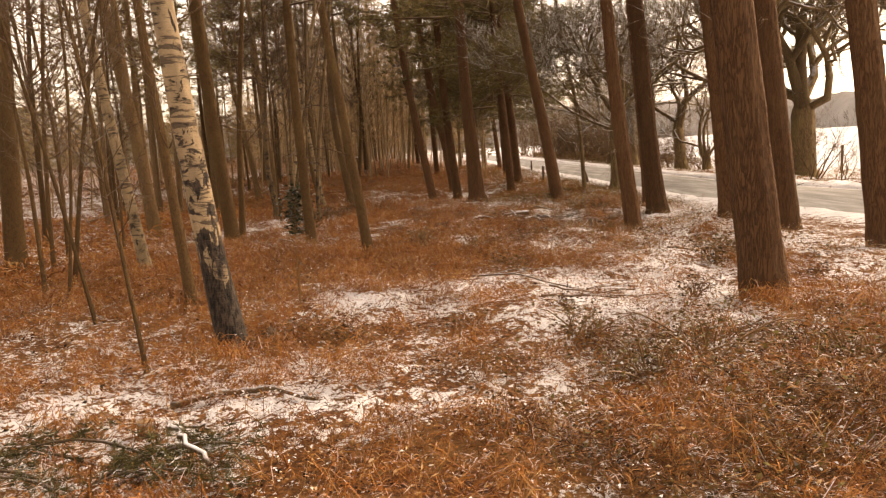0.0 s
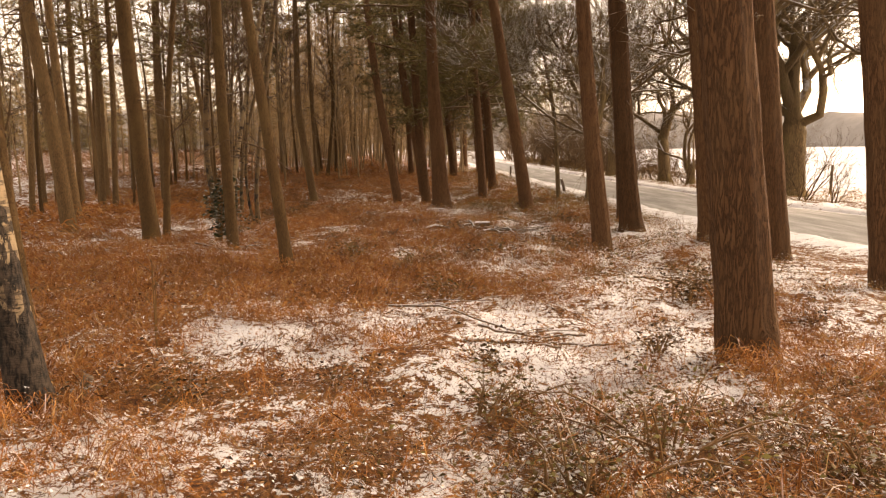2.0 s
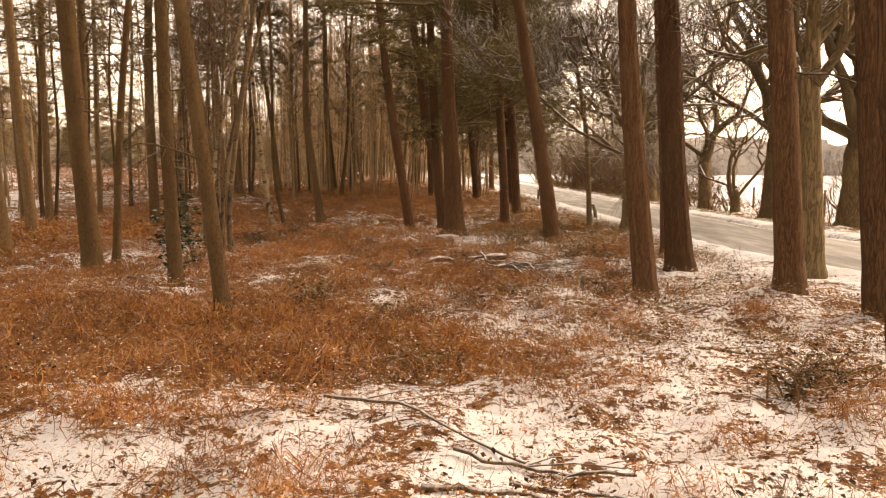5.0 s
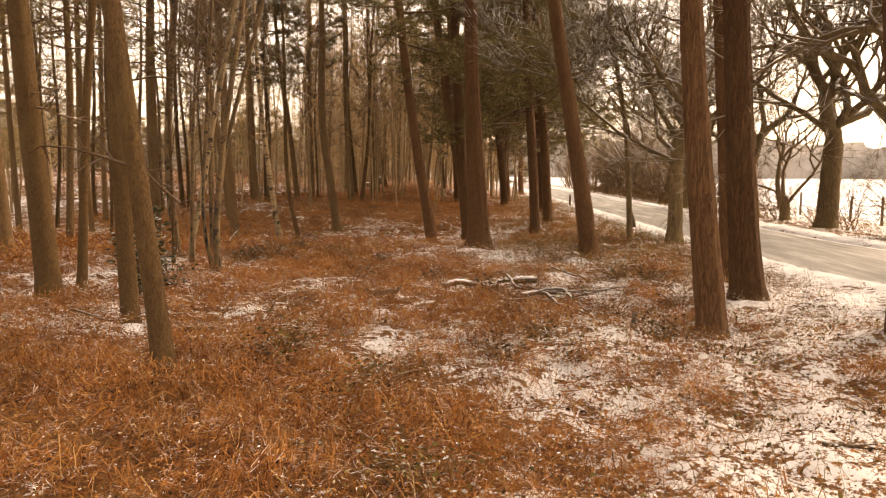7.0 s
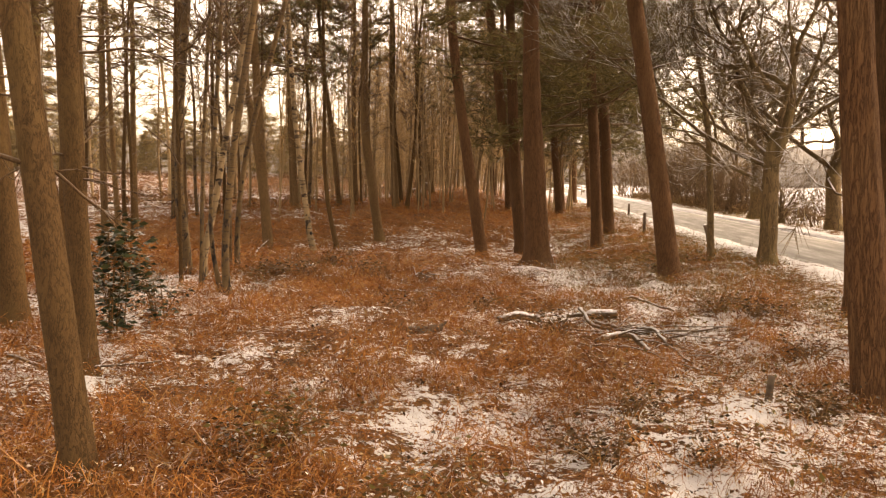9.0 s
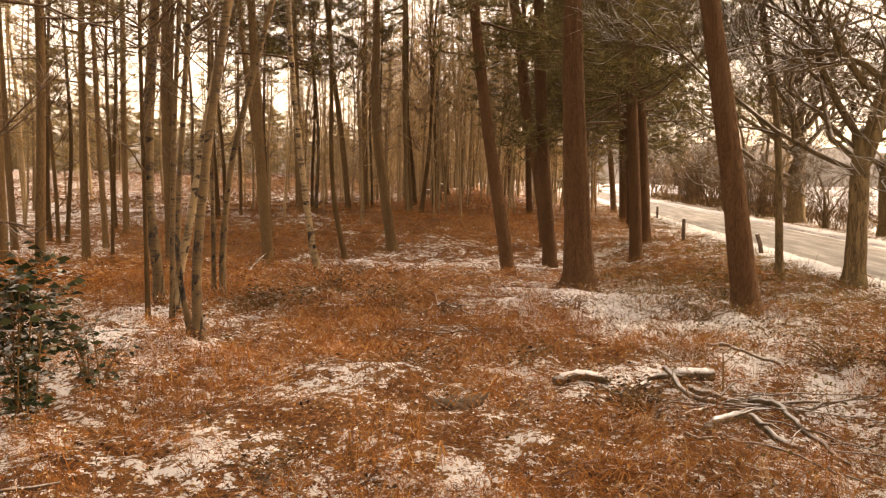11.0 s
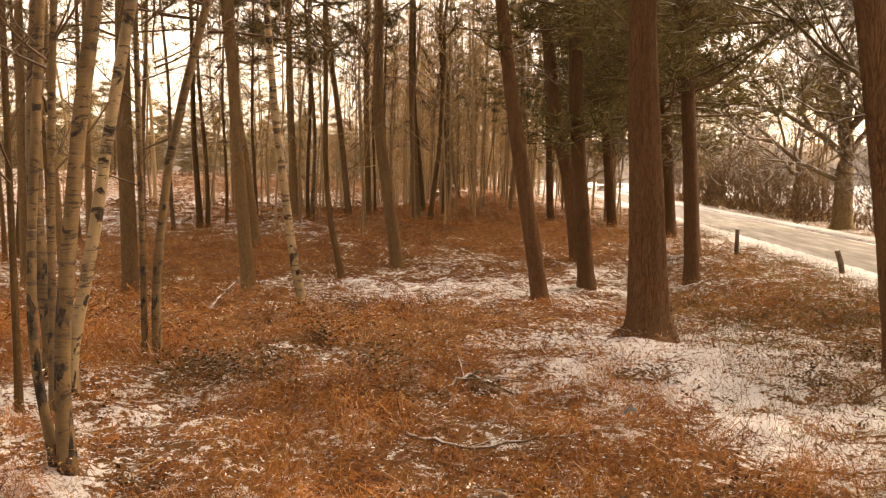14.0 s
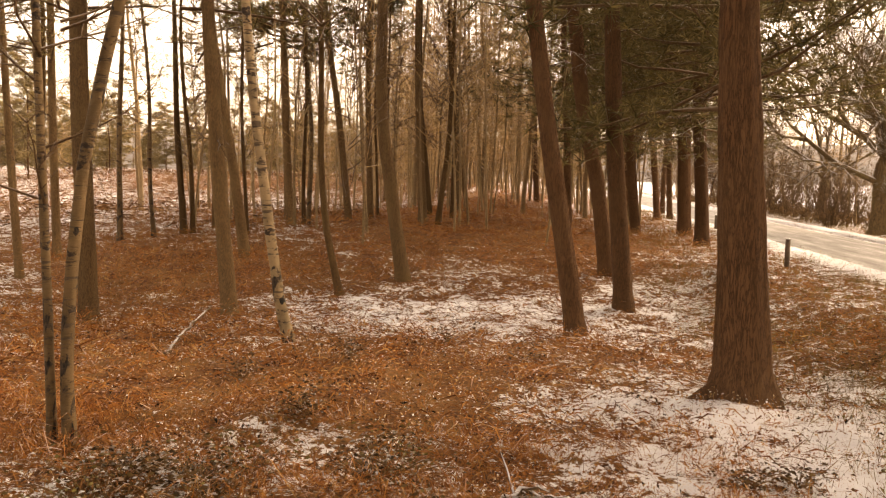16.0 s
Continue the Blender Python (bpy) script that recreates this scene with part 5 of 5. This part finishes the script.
strew("twig_litter", STALKS, 22000, (-5, 5.4, 2.8, 24), lambda x, y: (0.1 + 0.7 * clumped(x, y, 3.3, 17.0)) * bare(x, y), (0.05, 0.16), 0.25, HEATH, "thin dark twigs lying on snow and bracken")
strew("dead_stalks", STALKS, 5000, (-5, 5.4, 2.8, 24), lambda x, y: 0.2 + 0.6 * snow_cover(x, y), (0.10, 0.24), 0.25, HEATH, "thin dark dead stalks standing in the snow", 0.0, 0.75)
strew("leaf_litter", LEAVES, 120000, (-5.5, 5.4, 2.8, 24), lambda x, y: np.clip(0.15 + 0.4 * wave(x, y, 5.0, 51.0) + 0.4 * wave(x, y, 12.0, 53.0), 0.03, 0.8) * bare(x, y), (0.010, 0.032), 0.5, PALE_LITTER, "pale curled scraps of dead frond", 0.12)
strew("leaf_litter", LEAVES, 150000, (-6, 5.4, 2.8, 24), lambda x, y: (0.1 + 0.8 * clumped(x, y, 4.2, 19.0)) * bare(x, y), (0.010, 0.036), 0.5, BRACKEN, "scraps of brown dead leaf on snow and soil", 0.08)
# Clumped dark scraps: leaf litter that doubles as painted shade in the ground's pockets.
strew("leaf_litter", LEAVES, 120000, (-5.5, 5.4, 2.8, 26), lambda x, y: np.clip(-0.25 + 0.7 * wave(x, y, 3.1, 23.0) + 0.6 * wave(x, y, 8.0, 43.0), 0.02, 0.9) * bare(x, y), (0.015, 0.05), 0.5, SHADE_LITTER, "dark wet scraps of dead leaf", 0.06)
strew("snow_flecks", LEAVES, 190000, (-6, 5.4, 2.6, 27), lambda x, y: np.clip(-0.35 + 0.9 * snow_cover(x, y) + 0.5 * wave(x, y, 3.0, 21.0) + 0.6 * wave(x, y, 11.0, 41.0), 0, 0.9), (0.006, 0.028), 0.3, SNOW_CAP, "flecks of snow caught on the dead bracken", 0.12)
strew("heath", TUFTS, 22000, (-0.8, 4.8, 2.8, 7.5), tangle, (0.05, 0.14), 0.3, HEATH, "dark brown withered undergrowth", 0.06)
strew("bramble_tangle", STALKS, 26000, (0.2, 5.2, 2.8, 24), tangle, (0.10, 0.26), 0.5, BRAMBLE, "dull green-brown tangle of bramble stems and grass", 0.10)
strew("bramble_tangle", LEAVES, 40000, (0.2, 5.2, 2.8, 24), tangle, (0.015, 0.05), 0.6, BRAMBLE, "small withered bramble leaves", 0.16)
strew("grass", BLADES, 60000, (-4, 5.9, 2.6, 22), lambda x, y: 0.06 + 0.9 * verge(x, y) * ease(0.0, 2.6, x + 0.5 * wave(x, y, 0.8, 3.0)), (0.06, 0.18), 0.5, STRAW, "pale dry grass poking through thin snow")
strew("grass", BLADES, 16000, (1.2, 5.4, 17, 32), lambda x, y: 0.3 + 0.6 * clumped(x, y, 1.7, 33.0), (0.08, 0.2), 0.5, GREENERY, "tufts of dull green grass in thin snow")
strew("grass", BLADES, 40000, (1.5, 6.2, 16, 60), verge, (0.10, 0.26), 0.45, GREENERY, "tawny grass on the verge of the lane")
strew("grass", BLADES, 16000, (9.5, 13.5, 12, 60), verge, (0.12, 0.3), 0.45, GREENERY, "tawny grass along the hedge")
strew("grass", BLADES, 14000, (-20, -7, 22, 44), lambda x, y: 0.6 * thick(x, y), (0.2, 0.4), 0.4, STRAW, "pale dry grass in the clearing")


strew("scrub", LOW_FRONDS, 5200, (10.6, 15.5, 34, 95), lambda x, y: (0.2 + 0.8 * clumped(x, y, 0.9, 61.0)) * (0.35 + 0.65 * ease(45, 50, y)), (0.5, 1.25), 0.25, SCRUB, "brown withered scrub between lane and field", 0.1, 0.5)
strew("scrub", LOW_FRONDS, 1500, (11.2, 14.0, 15, 34), lambda x, y: 0.6 * clumped(x, y, 0.9, 63.0), (0.3, 0.7), 0.25, STRAW, "pale brown grass and scrub below the hedge", 0.05, 0.5)


# ---- fallen wood, posts and small things ----
def at_ground(points, lift=0.0):
    return [np.array([x, y, float(height(x, y)) + z + lift]) for x, y, z in points]


def smooth_path(points, n=14):
    p = np.array(points)
    s = np.linspace(0, len(p) - 1, n)
    return np.stack([np.interp(s, np.arange(len(p)), p[:, k]) for k in range(3)], -1)


def fallen(points, r0, r1, label, name="fallen_branch", category="branch", snow=0.0, seed=0, fork=0, group="fallen wood"):
    """A branch or log lying on the ground along points (x, y, height of its axis)."""
    rng = rng_of(seed + 77)
    P = smooth_path(at_ground(points))
    shake = 0.003 if name == "log" else 0.012
    P = P + np.array([[rng.gauss(0, shake), rng.gauss(0, shake), rng.gauss(0, shake * 0.5)] for _ in P])
    origin = P[0].copy()
    t = thing(name, origin, label, category, group)
    g = Geo()
    r = np.linspace(r0, r1, len(P))
    g.tube(P - origin, r, 9, 0.1, 2, seed)
    stick = part("wood", g, LOG_BARK, t)
    for k in range(fork):
        i = rng.randrange(3, len(P) - 2)
        g = Geo()
        d = turned(unit(P[i + 1] - P[i]), rng, 25, 55)
        d[2] = abs(d[2]) * 0.22
        L = rng.uniform(0.25, 0.6)
        g.tube([P[i] - origin, P[i] - origin + d * L * 0.5 + np.array([0, 0, 0.02]), P[i] - origin + d * L], [r[i] * 0.5, r[i] * 0.35, 0.003], 5, cap=False)
        part("side_branch", g, LOG_BARK, stick)
    if snow:
        g = Geo()
        q = P[1:-1] - origin + np.array([0, 0, 1.0]) * r[1:-1, None] * 0.5
        w = r[1:-1] * snow * np.array([rng.choice((0.85, 0.95, 1.0, 1.0) if name == "log" else (0.35, 0.8, 0.95, 1.0)) for _ in q])
        w[0] = w[-1] = 0.003
        g.tube(q, w, 8, 0.15, 3, seed)
        part("snow_cover", g, SNOW_CAP, stick, "crust of white snow")
    return t


fallen([(0.62, 16.3, 0.04), (0.82, 16.36, 0.05), (1.05, 16.38, 0.04)], 0.042, 0.036, "short cut log under a crust of snow in bracken", "log", "log", 0.75, 1)
fallen([(1.52, 16.42, 0.06), (1.83, 16.42, 0.08)], 0.05, 0.045, "thick cut log end topped with snow", "log", "log", 0.7, 2)
fallen([(1.54, 15.12, 0.04), (1.66, 15.28, 0.10), (1.86, 15.5, 0.15), (2.0, 15.35, 0.09), (2.12, 15.15, 0.03)], 0.03, 0.022, "bent snow-topped branch on a brash pile", snow=0.6, seed=3, fork=3)
fallen([(1.46, 16.3, 0.15), (1.58, 15.85, 0.12), (1.8, 15.75, 0.10), (2.05, 15.92, 0.10), (2.5, 16.1, 0.08)], 0.02, 0.010, "long brown branch arching over a brash pile", seed=4, fork=4, snow=0.5)
fallen([(1.98, 15.95, 0.12), (2.13, 15.8, 0.14), (2.2, 15.35, 0.10), (2.32, 14.96, 0.03)], 0.022, 0.014, "dark branch slanting down from a brash pile", seed=5, fork=4)
fallen([(1.42, 15.45, 0.03), (1.56, 15.63, 0.06), (1.79, 15.9, 0.11)], 0.018, 0.012, "snow-dusted stick on a brash pile", seed=6, fork=2, snow=0.6)
fallen([(2.3, 15.95, 0.07), (2.5, 16.05, 0.09), (2.95, 16.2, 0.08)], 0.014, 0.008, "dark fallen stick on a brash pile", seed=7, fork=3)
rng = rng_of(91)
for k in range(4):
    x, y, a = 1.95 + rng.gauss(0, 0.28), 15.6 + rng.gauss(0, 0.35), rng.gauss(0.1, 0.7)
    L = rng.uniform(0.35, 0.8)
    fallen([(x - L * math.cos(a), y - L * math.sin(a), 0.03), (x, y, rng.uniform(0.06, 0.16)), (x + L * math.cos(a), y + L * math.sin(a), rng.uniform(0.02, 0.12))], rng.uniform(0.006, 0.011), 0.004, "thin dead stick on a snowy brash pile", seed=40 + k, fork=2)
fallen([(1.05, 7.92, 0.02), (1.5, 7.88, 0.03), (1.9, 7.8, 0.02)], 0.013, 0.008, "dark dead stick lying on snow", seed=8, fork=2)
fallen([(0.92, 7.5, 0.02), (1.3, 7.5, 0.03), (1.66, 7.45, 0.02)], 0.015, 0.01, "dark dead stick lying on snow", seed=9)
fallen([(1.3, 7.65, 0.02), (1.7, 7.6, 0.03), (2.1, 7.55, 0.02)], 0.012, 0.008, "thin dead stick lying on snow", seed=10, fork=1)
fallen([(1.55, 5.8, 0.03), (1.95, 5.88, 0.06), (2.25, 5.95, 0.03)], 0.026, 0.014, "dark fallen branch among bracken and snow", seed=11, fork=3)
fallen([(-1.8, 4.95, 0.02), (-1.43, 4.95, 0.06), (-1.1, 4.82, 0.05), (-0.8, 4.62, 0.02)], 0.024, 0.014, "curved brown fallen branch on snow", seed=12, fork=1)
fallen([(-1.56, 4.30, 0.02), (-1.45, 4.28, 0.03), (-1.32, 4.26, 0.02)], 0.013, 0.008, "short black stick on snow", seed=13)
fallen([(-1.43, 3.9, 0.22), (-1.3, 3.68, 0.27), (-1.08, 3.4, 0.2)], 0.016, 0.012, "bare snow-caked stick across cut pine branches", seed=14, snow=0.7)
fallen([(-0.85, 19.15, 0.04), (-0.65, 19.4, 0.12), (-0.3, 19.3, 0.03)], 0.022, 0.01, "small snow-caked forked twig on bracken", seed=15, fork=4, snow=0.7)
fallen([(-2.75, 13.35, 0.08), (-2.3, 13.3, 0.06), (-1.75, 13.6, 0.12)], 0.014, 0.007, "thin dead branch caught in bracken", seed=16, fork=3)
fallen([(1.35, 17.95, 0.03), (1.65, 17.85, 0.06), (1.95, 17.9, 0.03)], 0.014, 0.007, "thin dead stick on snow", seed=17, fork=2)
fallen([(2.0, 17.5, 0.06), (2.12, 17.42, 0.08), (2.23, 17.3, 0.04), (2.55, 17.2, 0.05)], 0.018, 0.012, "curved snow-topped branch lying in thin snow", seed=22, snow=0.6)
fallen([(1.1, 16.05, 0.04), (1.24, 16.2, 0.07), (1.4, 16.3, 0.09), (1.6, 16.28, 0.08)], 0.026, 0.02, "pale snow-topped branch beside cut logs", seed=23, snow=0.7)
fallen([(1.6, 16.08, 0.04), (1.85, 16.05, 0.06), (2.15, 16.06, 0.04)], 0.02, 0.014, "low snow-caked branch on a brash pile", seed=24, fork=2, snow=0.7)
fallen([(0.3, 8.8, 0.04), (0.8, 8.5, 0.05), (1.4, 7.9, 0.03)], 0.012, 0.007, "long thin dead stem across the snow", seed=18, fork=2)
fallen([(-4.2, 22.45, 0.02), (-4.35, 23.2, 0.15), (-4.5, 24.1, 0.3)], 0.02, 0.012, "pale leaning dead stick by a pine", seed=19)
fallen([(2.9, 10.2, 0.02), (3.3, 10.4, 0.04), (3.8, 10.3, 0.02)], 0.013, 0.008, "dead twig on the snowy grass", seed=20, fork=2)
fallen([(-0.9, 18.0, 0.05), (-0.5, 17.8, 0.08), (0.1, 18.1, 0.04)], 0.015, 0.008, "dead twig across bracken", seed=21, fork=3)


def short_log(x, y, r, tall, label, material, snow=True, lean=0.0, name="stump", cut=True):
    t = thing(name, (x, y, float(height(x, y))), label, name)
    g = Geo()
    g.tube([(0, 0, -0.05), (lean * tall * 0.5, 0, tall * 0.5), (lean * tall, 0, tall)], [r * 1.12, r, r * 0.97], 14, 0.06, 3, x)
    block = part("wood", g, material, t)
    if cut:
        g = Geo()
        g.tube([(lean * tall, 0, tall - 0.002), (lean * tall, 0, tall + 0.004)], [r * 0.93, r * 0.93], 14)
        part("cut_face", g, CUT_WOOD, block)
    if snow:
        g = Geo()
        g.tube([(lean * tall, 0, tall), (lean * tall, 0, tall + 0.018), (lean * tall, 0, tall + 0.03)], [r * 0.9, r * 0.75, r * 0.3], 12, 0.1, 3, x)
        part("snow_cap", g, SNOW_CAP, block)
    return t


short_log(-1.70, 4.3, 0.05, 0.09, "small sawn log stub lying in thin snow", LOG_BARK, False)
short_log(2.55, 13.6, 0.024, 0.17, "short dead stub standing in bracken", POST_WOOD, False, 0.1, cut=False)
short_log(-5.6, 57.2, 0.3, 0.45, "dark old stump on the bracken mound", LOG_BARK, True)
short_log(-6.4, 57.6, 0.22, 0.3, "dark old stump on the bracken mound", LOG_BARK, True)
short_log(-1.52, 6.55, 0.035, 0.2, "dark broken stub beside the old birch", POST_WOOD, False, 0.3, cut=False)


def post(x, y, r, tall, lean, label):
    t = thing("wooden_post", (x, y, float(height(x, y))), label, "post", "posts along the lane")
    g = Geo()
    g.tube([(0, 0, -0.2), (lean * tall * 0.5, 0, tall * 0.5), (lean * tall, 0, tall)], [r, r, r * 0.95], 10, 0.04, 2, x)
    shaft = part("shaft", g, POST_WOOD, t)
    g = Geo()
    g.tube([(lean * tall, 0, tall), (lean * tall, 0, tall + 0.02)], [r * 0.9, r * 0.4], 8)
    part("snow_cap", g, SNOW_CAP, shaft)


post(4.24, 32.3, 0.05, 0.58, 0.0, "weathered wooden post on the verge with snow on top")
post(5.4, 28.8, 0.05, 0.42, -0.35, "leaning broken wooden post at the lane's edge")
post(5.2, 44.5, 0.05, 0.5, 0.0, "weathered wooden post at the lane's edge")
for k in range(12):
    post(15.2 + 0.04 * k, 17.5 + 2.6 * k, 0.05, 1.05, 0.03 * (k % 3 - 1), "thin wooden fence post in the snowy field")


def root_plate(x, y, size, seed, label):
    """A broken root clump with short crooked arms."""
    rng = rng_of(seed)
    t = thing("root_clump", (x, y, float(height(x, y))), label, "stump")
    for k in range(7):
        g = Geo()
        a = k * 0.9 + rng.uniform(-0.3, 0.3)
        d = unit(np.array([math.cos(a), math.sin(a), rng.uniform(0.05, 0.6)]))
        L = size * rng.uniform(0.6, 1.3)
        g.tube([(0, 0, 0), d * L * 0.4, d * L * 0.7 + np.array([0, 0, -0.1 * size]), d * L + np.array([rng.gauss(0, 0.1) * size, 0, rng.gauss(-0.1, 0.2) * size])], np.array([0.28, 0.2, 0.13, 0.04]) * size, 7, 0.15, 2, seed + k)
        part("root", g, POST_WOOD, t)


root_plate(-0.02, 15.5, 0.2, 1, "dark broken root clump sticking out of bracken")
root_plate(-0.85, 14.1, 0.15, 2, "dark mossy root clump in bracken")
root_plate(0.4, 15.8, 0.15, 3, "dark root clump dusted with snow")


def leafy_bush(x, y, tall, wide, seed, label, stem_n, leaf_n, leaf_size, material, name, group=""):
    """Arching stems hung with many small leaves."""
    rng = rng_of(seed)
    t = thing(name, (x, y, float(height(x, y))), label, "shrub", group)
    leaves = Geo()
    for k in range(stem_n):
        a = rng.uniform(0, 6.283)
        lean_ = rng.uniform(0.05, 1.0) * wide
        H = tall * rng.uniform(0.55, 1.0)
        base = np.array([rng.gauss(0, 0.1) * wide, rng.gauss(0, 0.1) * wide, -0.03])
        out = np.array([math.cos(a), math.sin(a), 0])
        path = [base, base + out * lean_ * 0.3 + np.array([0, 0, H * 0.5]), base + out * lean_ * 0.7 + np.array([0, 0, H * 0.9]), base + out * lean_ + np.array([0, 0, H * rng.uniform(0.75, 1.0)])]
        P = smooth_path(path, 8)
        g = Geo()
        g.tube(P, np.linspace(0.008, 0.003, 8), 4, cap=False)
        for j in range(4):
            i = rng.randrange(2, 7)
            e = turned(unit(P[i + 1] - P[i] if i < 7 else P[i] - P[i - 1]), rng, 25, 70)
            g.tube([P[i], P[i] + e * tall * 0.12, P[i] + e * tall * 0.24], [0.004, 0.003, 0.002], 3, cap=False)
        part("stem", g, STALK, t)
        for j in range(leaf_n):
            i = rng.randrange(1, 8)
            v, f = LEAVES[rng.randrange(6)]
            ax, az = rng.gauss(0, 0.7), rng.uniform(0, 6.283)
            R = np.array([[math.cos(az), -math.sin(az), 0], [math.sin(az), math.cos(az), 0], [0, 0, 1]]) @ np.array([[1, 0, 0], [0, math.cos(ax), -math.sin(ax)], [0, math.sin(ax), math.cos(ax)]])
            leaves.add((v @ R.T) * leaf_size * rng.uniform(0.7, 1.2) + P[i] + np.array([rng.gauss(0, 0.09), rng.gauss(0, 0.09), rng.gauss(0, 0.08)]) * (0.5 + wide), f)
    part("foliage", leaves, material, t, kind="stuff")
    return t


leafy_bush(-2.72, 14.75, 1.15, 0.3, 1, "dark glossy green holly bush dusted with snow", 12, 60, 0.085, HOLLY, "holly_bush")
leafy_bush(-2.6, 15.3, 0.7, 0.3, 2, "small dark holly seedling under a pine", 6, 40, 0.07, HOLLY, "holly_bush")
BR = "low tangled bramble patch with withered leaves and snow"
for k, (x, y, tall, wide) in enumerate(((1.25, 4.8, 0.42, 0.6), (2.5, 4.9, 0.35, 0.6), (1.0, 6.0, 0.3, 0.5), (3.5, 9.3, 0.35, 0.7), (2.4, 19.7, 0.3, 0.6), (-1.4, 19.6, 0.25, 0.45), (-2.3, 19.4, 0.25, 0.5), (-2.8, 18.9, 0.25, 0.6), (3.3, 23.0, 0.3, 0.8), (1.75, 5.3, 0.45, 0.6), (0.9, 9.6, 0.3, 0.5), (2.0, 25.5, 0.3, 0.8), (-0.3, 12.0, 0.3, 0.5), (0.5, 11.2, 0.28, 0.6), (3.0, 17.2, 0.3, 0.5))):
    leafy_bush(x, y, tall * 0.85, wide, 30 + k, BR, 13, 30, 0.036, BRAMBLE, "bramble", "bramble patches")
leafy_bush(-1.42, 7.65, 0.8, 0.06, 70, "thin dark leafless seedling standing in bracken", 2, 2, 0.03, BRAMBLE, "seedling")
leafy_bush(1.83, 16.1, 0.75, 0.05, 71, "thin leafless seedling by a brash pile", 1, 1, 0.03, BRAMBLE, "seedling")

BRUSH = "dark twiggy heap of withered undergrowth holding snow"
for k, (x, y, tall, wide) in enumerate(((1.15, 15.5, 0.24, 0.4), (-2.75, 19.15, 0.2, 0.45), (-2.3, 19.05, 0.24, 0.4), (-1.5, 19.45, 0.22, 0.4), (-2.15, 20.4, 0.2, 0.4), (1.35, 12.2, 0.22, 0.35), (2.9, 21.0, 0.2, 0.4), (3.1, 9.0, 0.3, 0.45), (3.4, 9.4, 0.26, 0.4), (3.35, 16.9, 0.22, 0.4), (2.75, 13.2, 0.22, 0.4))):
    leafy_bush(x, y, tall, wide, 130 + k, BRUSH, 12, 34, 0.04, BRUSH_LEAVES, "brush_heap", "heaps of undergrowth")
MATTED = "small dark clump of matted dead plants dusted with snow"
for k, (x, y) in enumerate(((-1.6, 19.9), (-0.6, 19.3), (-0.2, 16.9), (0.4, 16.9), (-2.2, 17.0), (-2.8, 19.2), (-2.3, 19.3), (2.1, 19.8), (-0.5, 16.4), (-1.5, 20.1), (-1.2, 19.1), (-1.6, 24.0), (-0.7, 23.1), (-2.7, 19.3), (-3.1, 21.7), (-2.4, 22.5), (0.6, 19.9), (0.9, 20.0), (-0.9, 14.2), (-0.5, 11.8), (1.2, 15.6), (1.9, 12.2), (1.6, 13.0), (3.4, 15.3), (-0.3, 14.0), (-1.1, 6.8), (1.1, 6.9), (2.3, 7.2), (3.9, 8.2), (0.1, 6.6), (-1.4, 6.3), (-0.8, 6.4), (1.9, 5.0), (2.4, 4.6), (0.2, 4.0))):
    leafy_bush(x, y, 0.12 + 0.03 * (k % 4), 0.22 + 0.05 * (k % 3), 230 + k, MATTED, 7, 34, 0.035, BRUSH_LEAVES, "brush_heap", "heaps of undergrowth")
# Cut pine branches with green needles near the start of the walk.
t = thing("pine_branch_heap", (-1.62, 3.62, float(height(-1.62, 3.62)) - 0.03), "heap of cut green pine branches lined with snow", "branches")
rng = rng_of(55)
for k in range(9):
    wood, green = Geo(), Geo()
    a = rng.uniform(-0.5, 0.5) + (3.14 if k % 2 else 0)
    d = np.array([math.cos(a), math.sin(a) * 0.7, 0.15])
    p = np.array([rng.gauss(0, 0.12), rng.gauss(0, 0.12), 0.02 + 0.012 * k])
    path = [p + d * s * 0.62 + np.array([0, 0, 0.07 * math.sin(s * 3.1)]) for s in np.linspace(0, 1, 6)]
    wood.tube(path, np.linspace(0.012, 0.004, 6), 5, cap=False)
    for j in range(44):
        v, f = SPRAYS[rng.randrange(8)]
        q = path[rng.randrange(1, 6)]
        green.add(v * 0.28 + q + np.array([rng.gauss(0, 0.05), rng.gauss(0, 0.05), rng.gauss(0.01, 0.03)]), f)
    part("cut_branch", joined("cut_branch", wood, TWIG, green, GREEN_NEEDLES), None, t)

# A scrap of blue plastic.
t = thing("plastic_scrap", (0.53, 18.66, float(height(0.53, 18.66))), "crumpled blue plastic scrap lying on bracken", "litter")
g = Geo()
g.tube([(-0.04, 0, 0.06), (-0.01, 0.01, 0.1), (0.03, 0, 0.09), (0.05, -0.01, 0.06)], [0.005, 0.016, 0.013, 0.004], 11, 0.5, 3, 2)
part("sheet", g, BLUE, t)
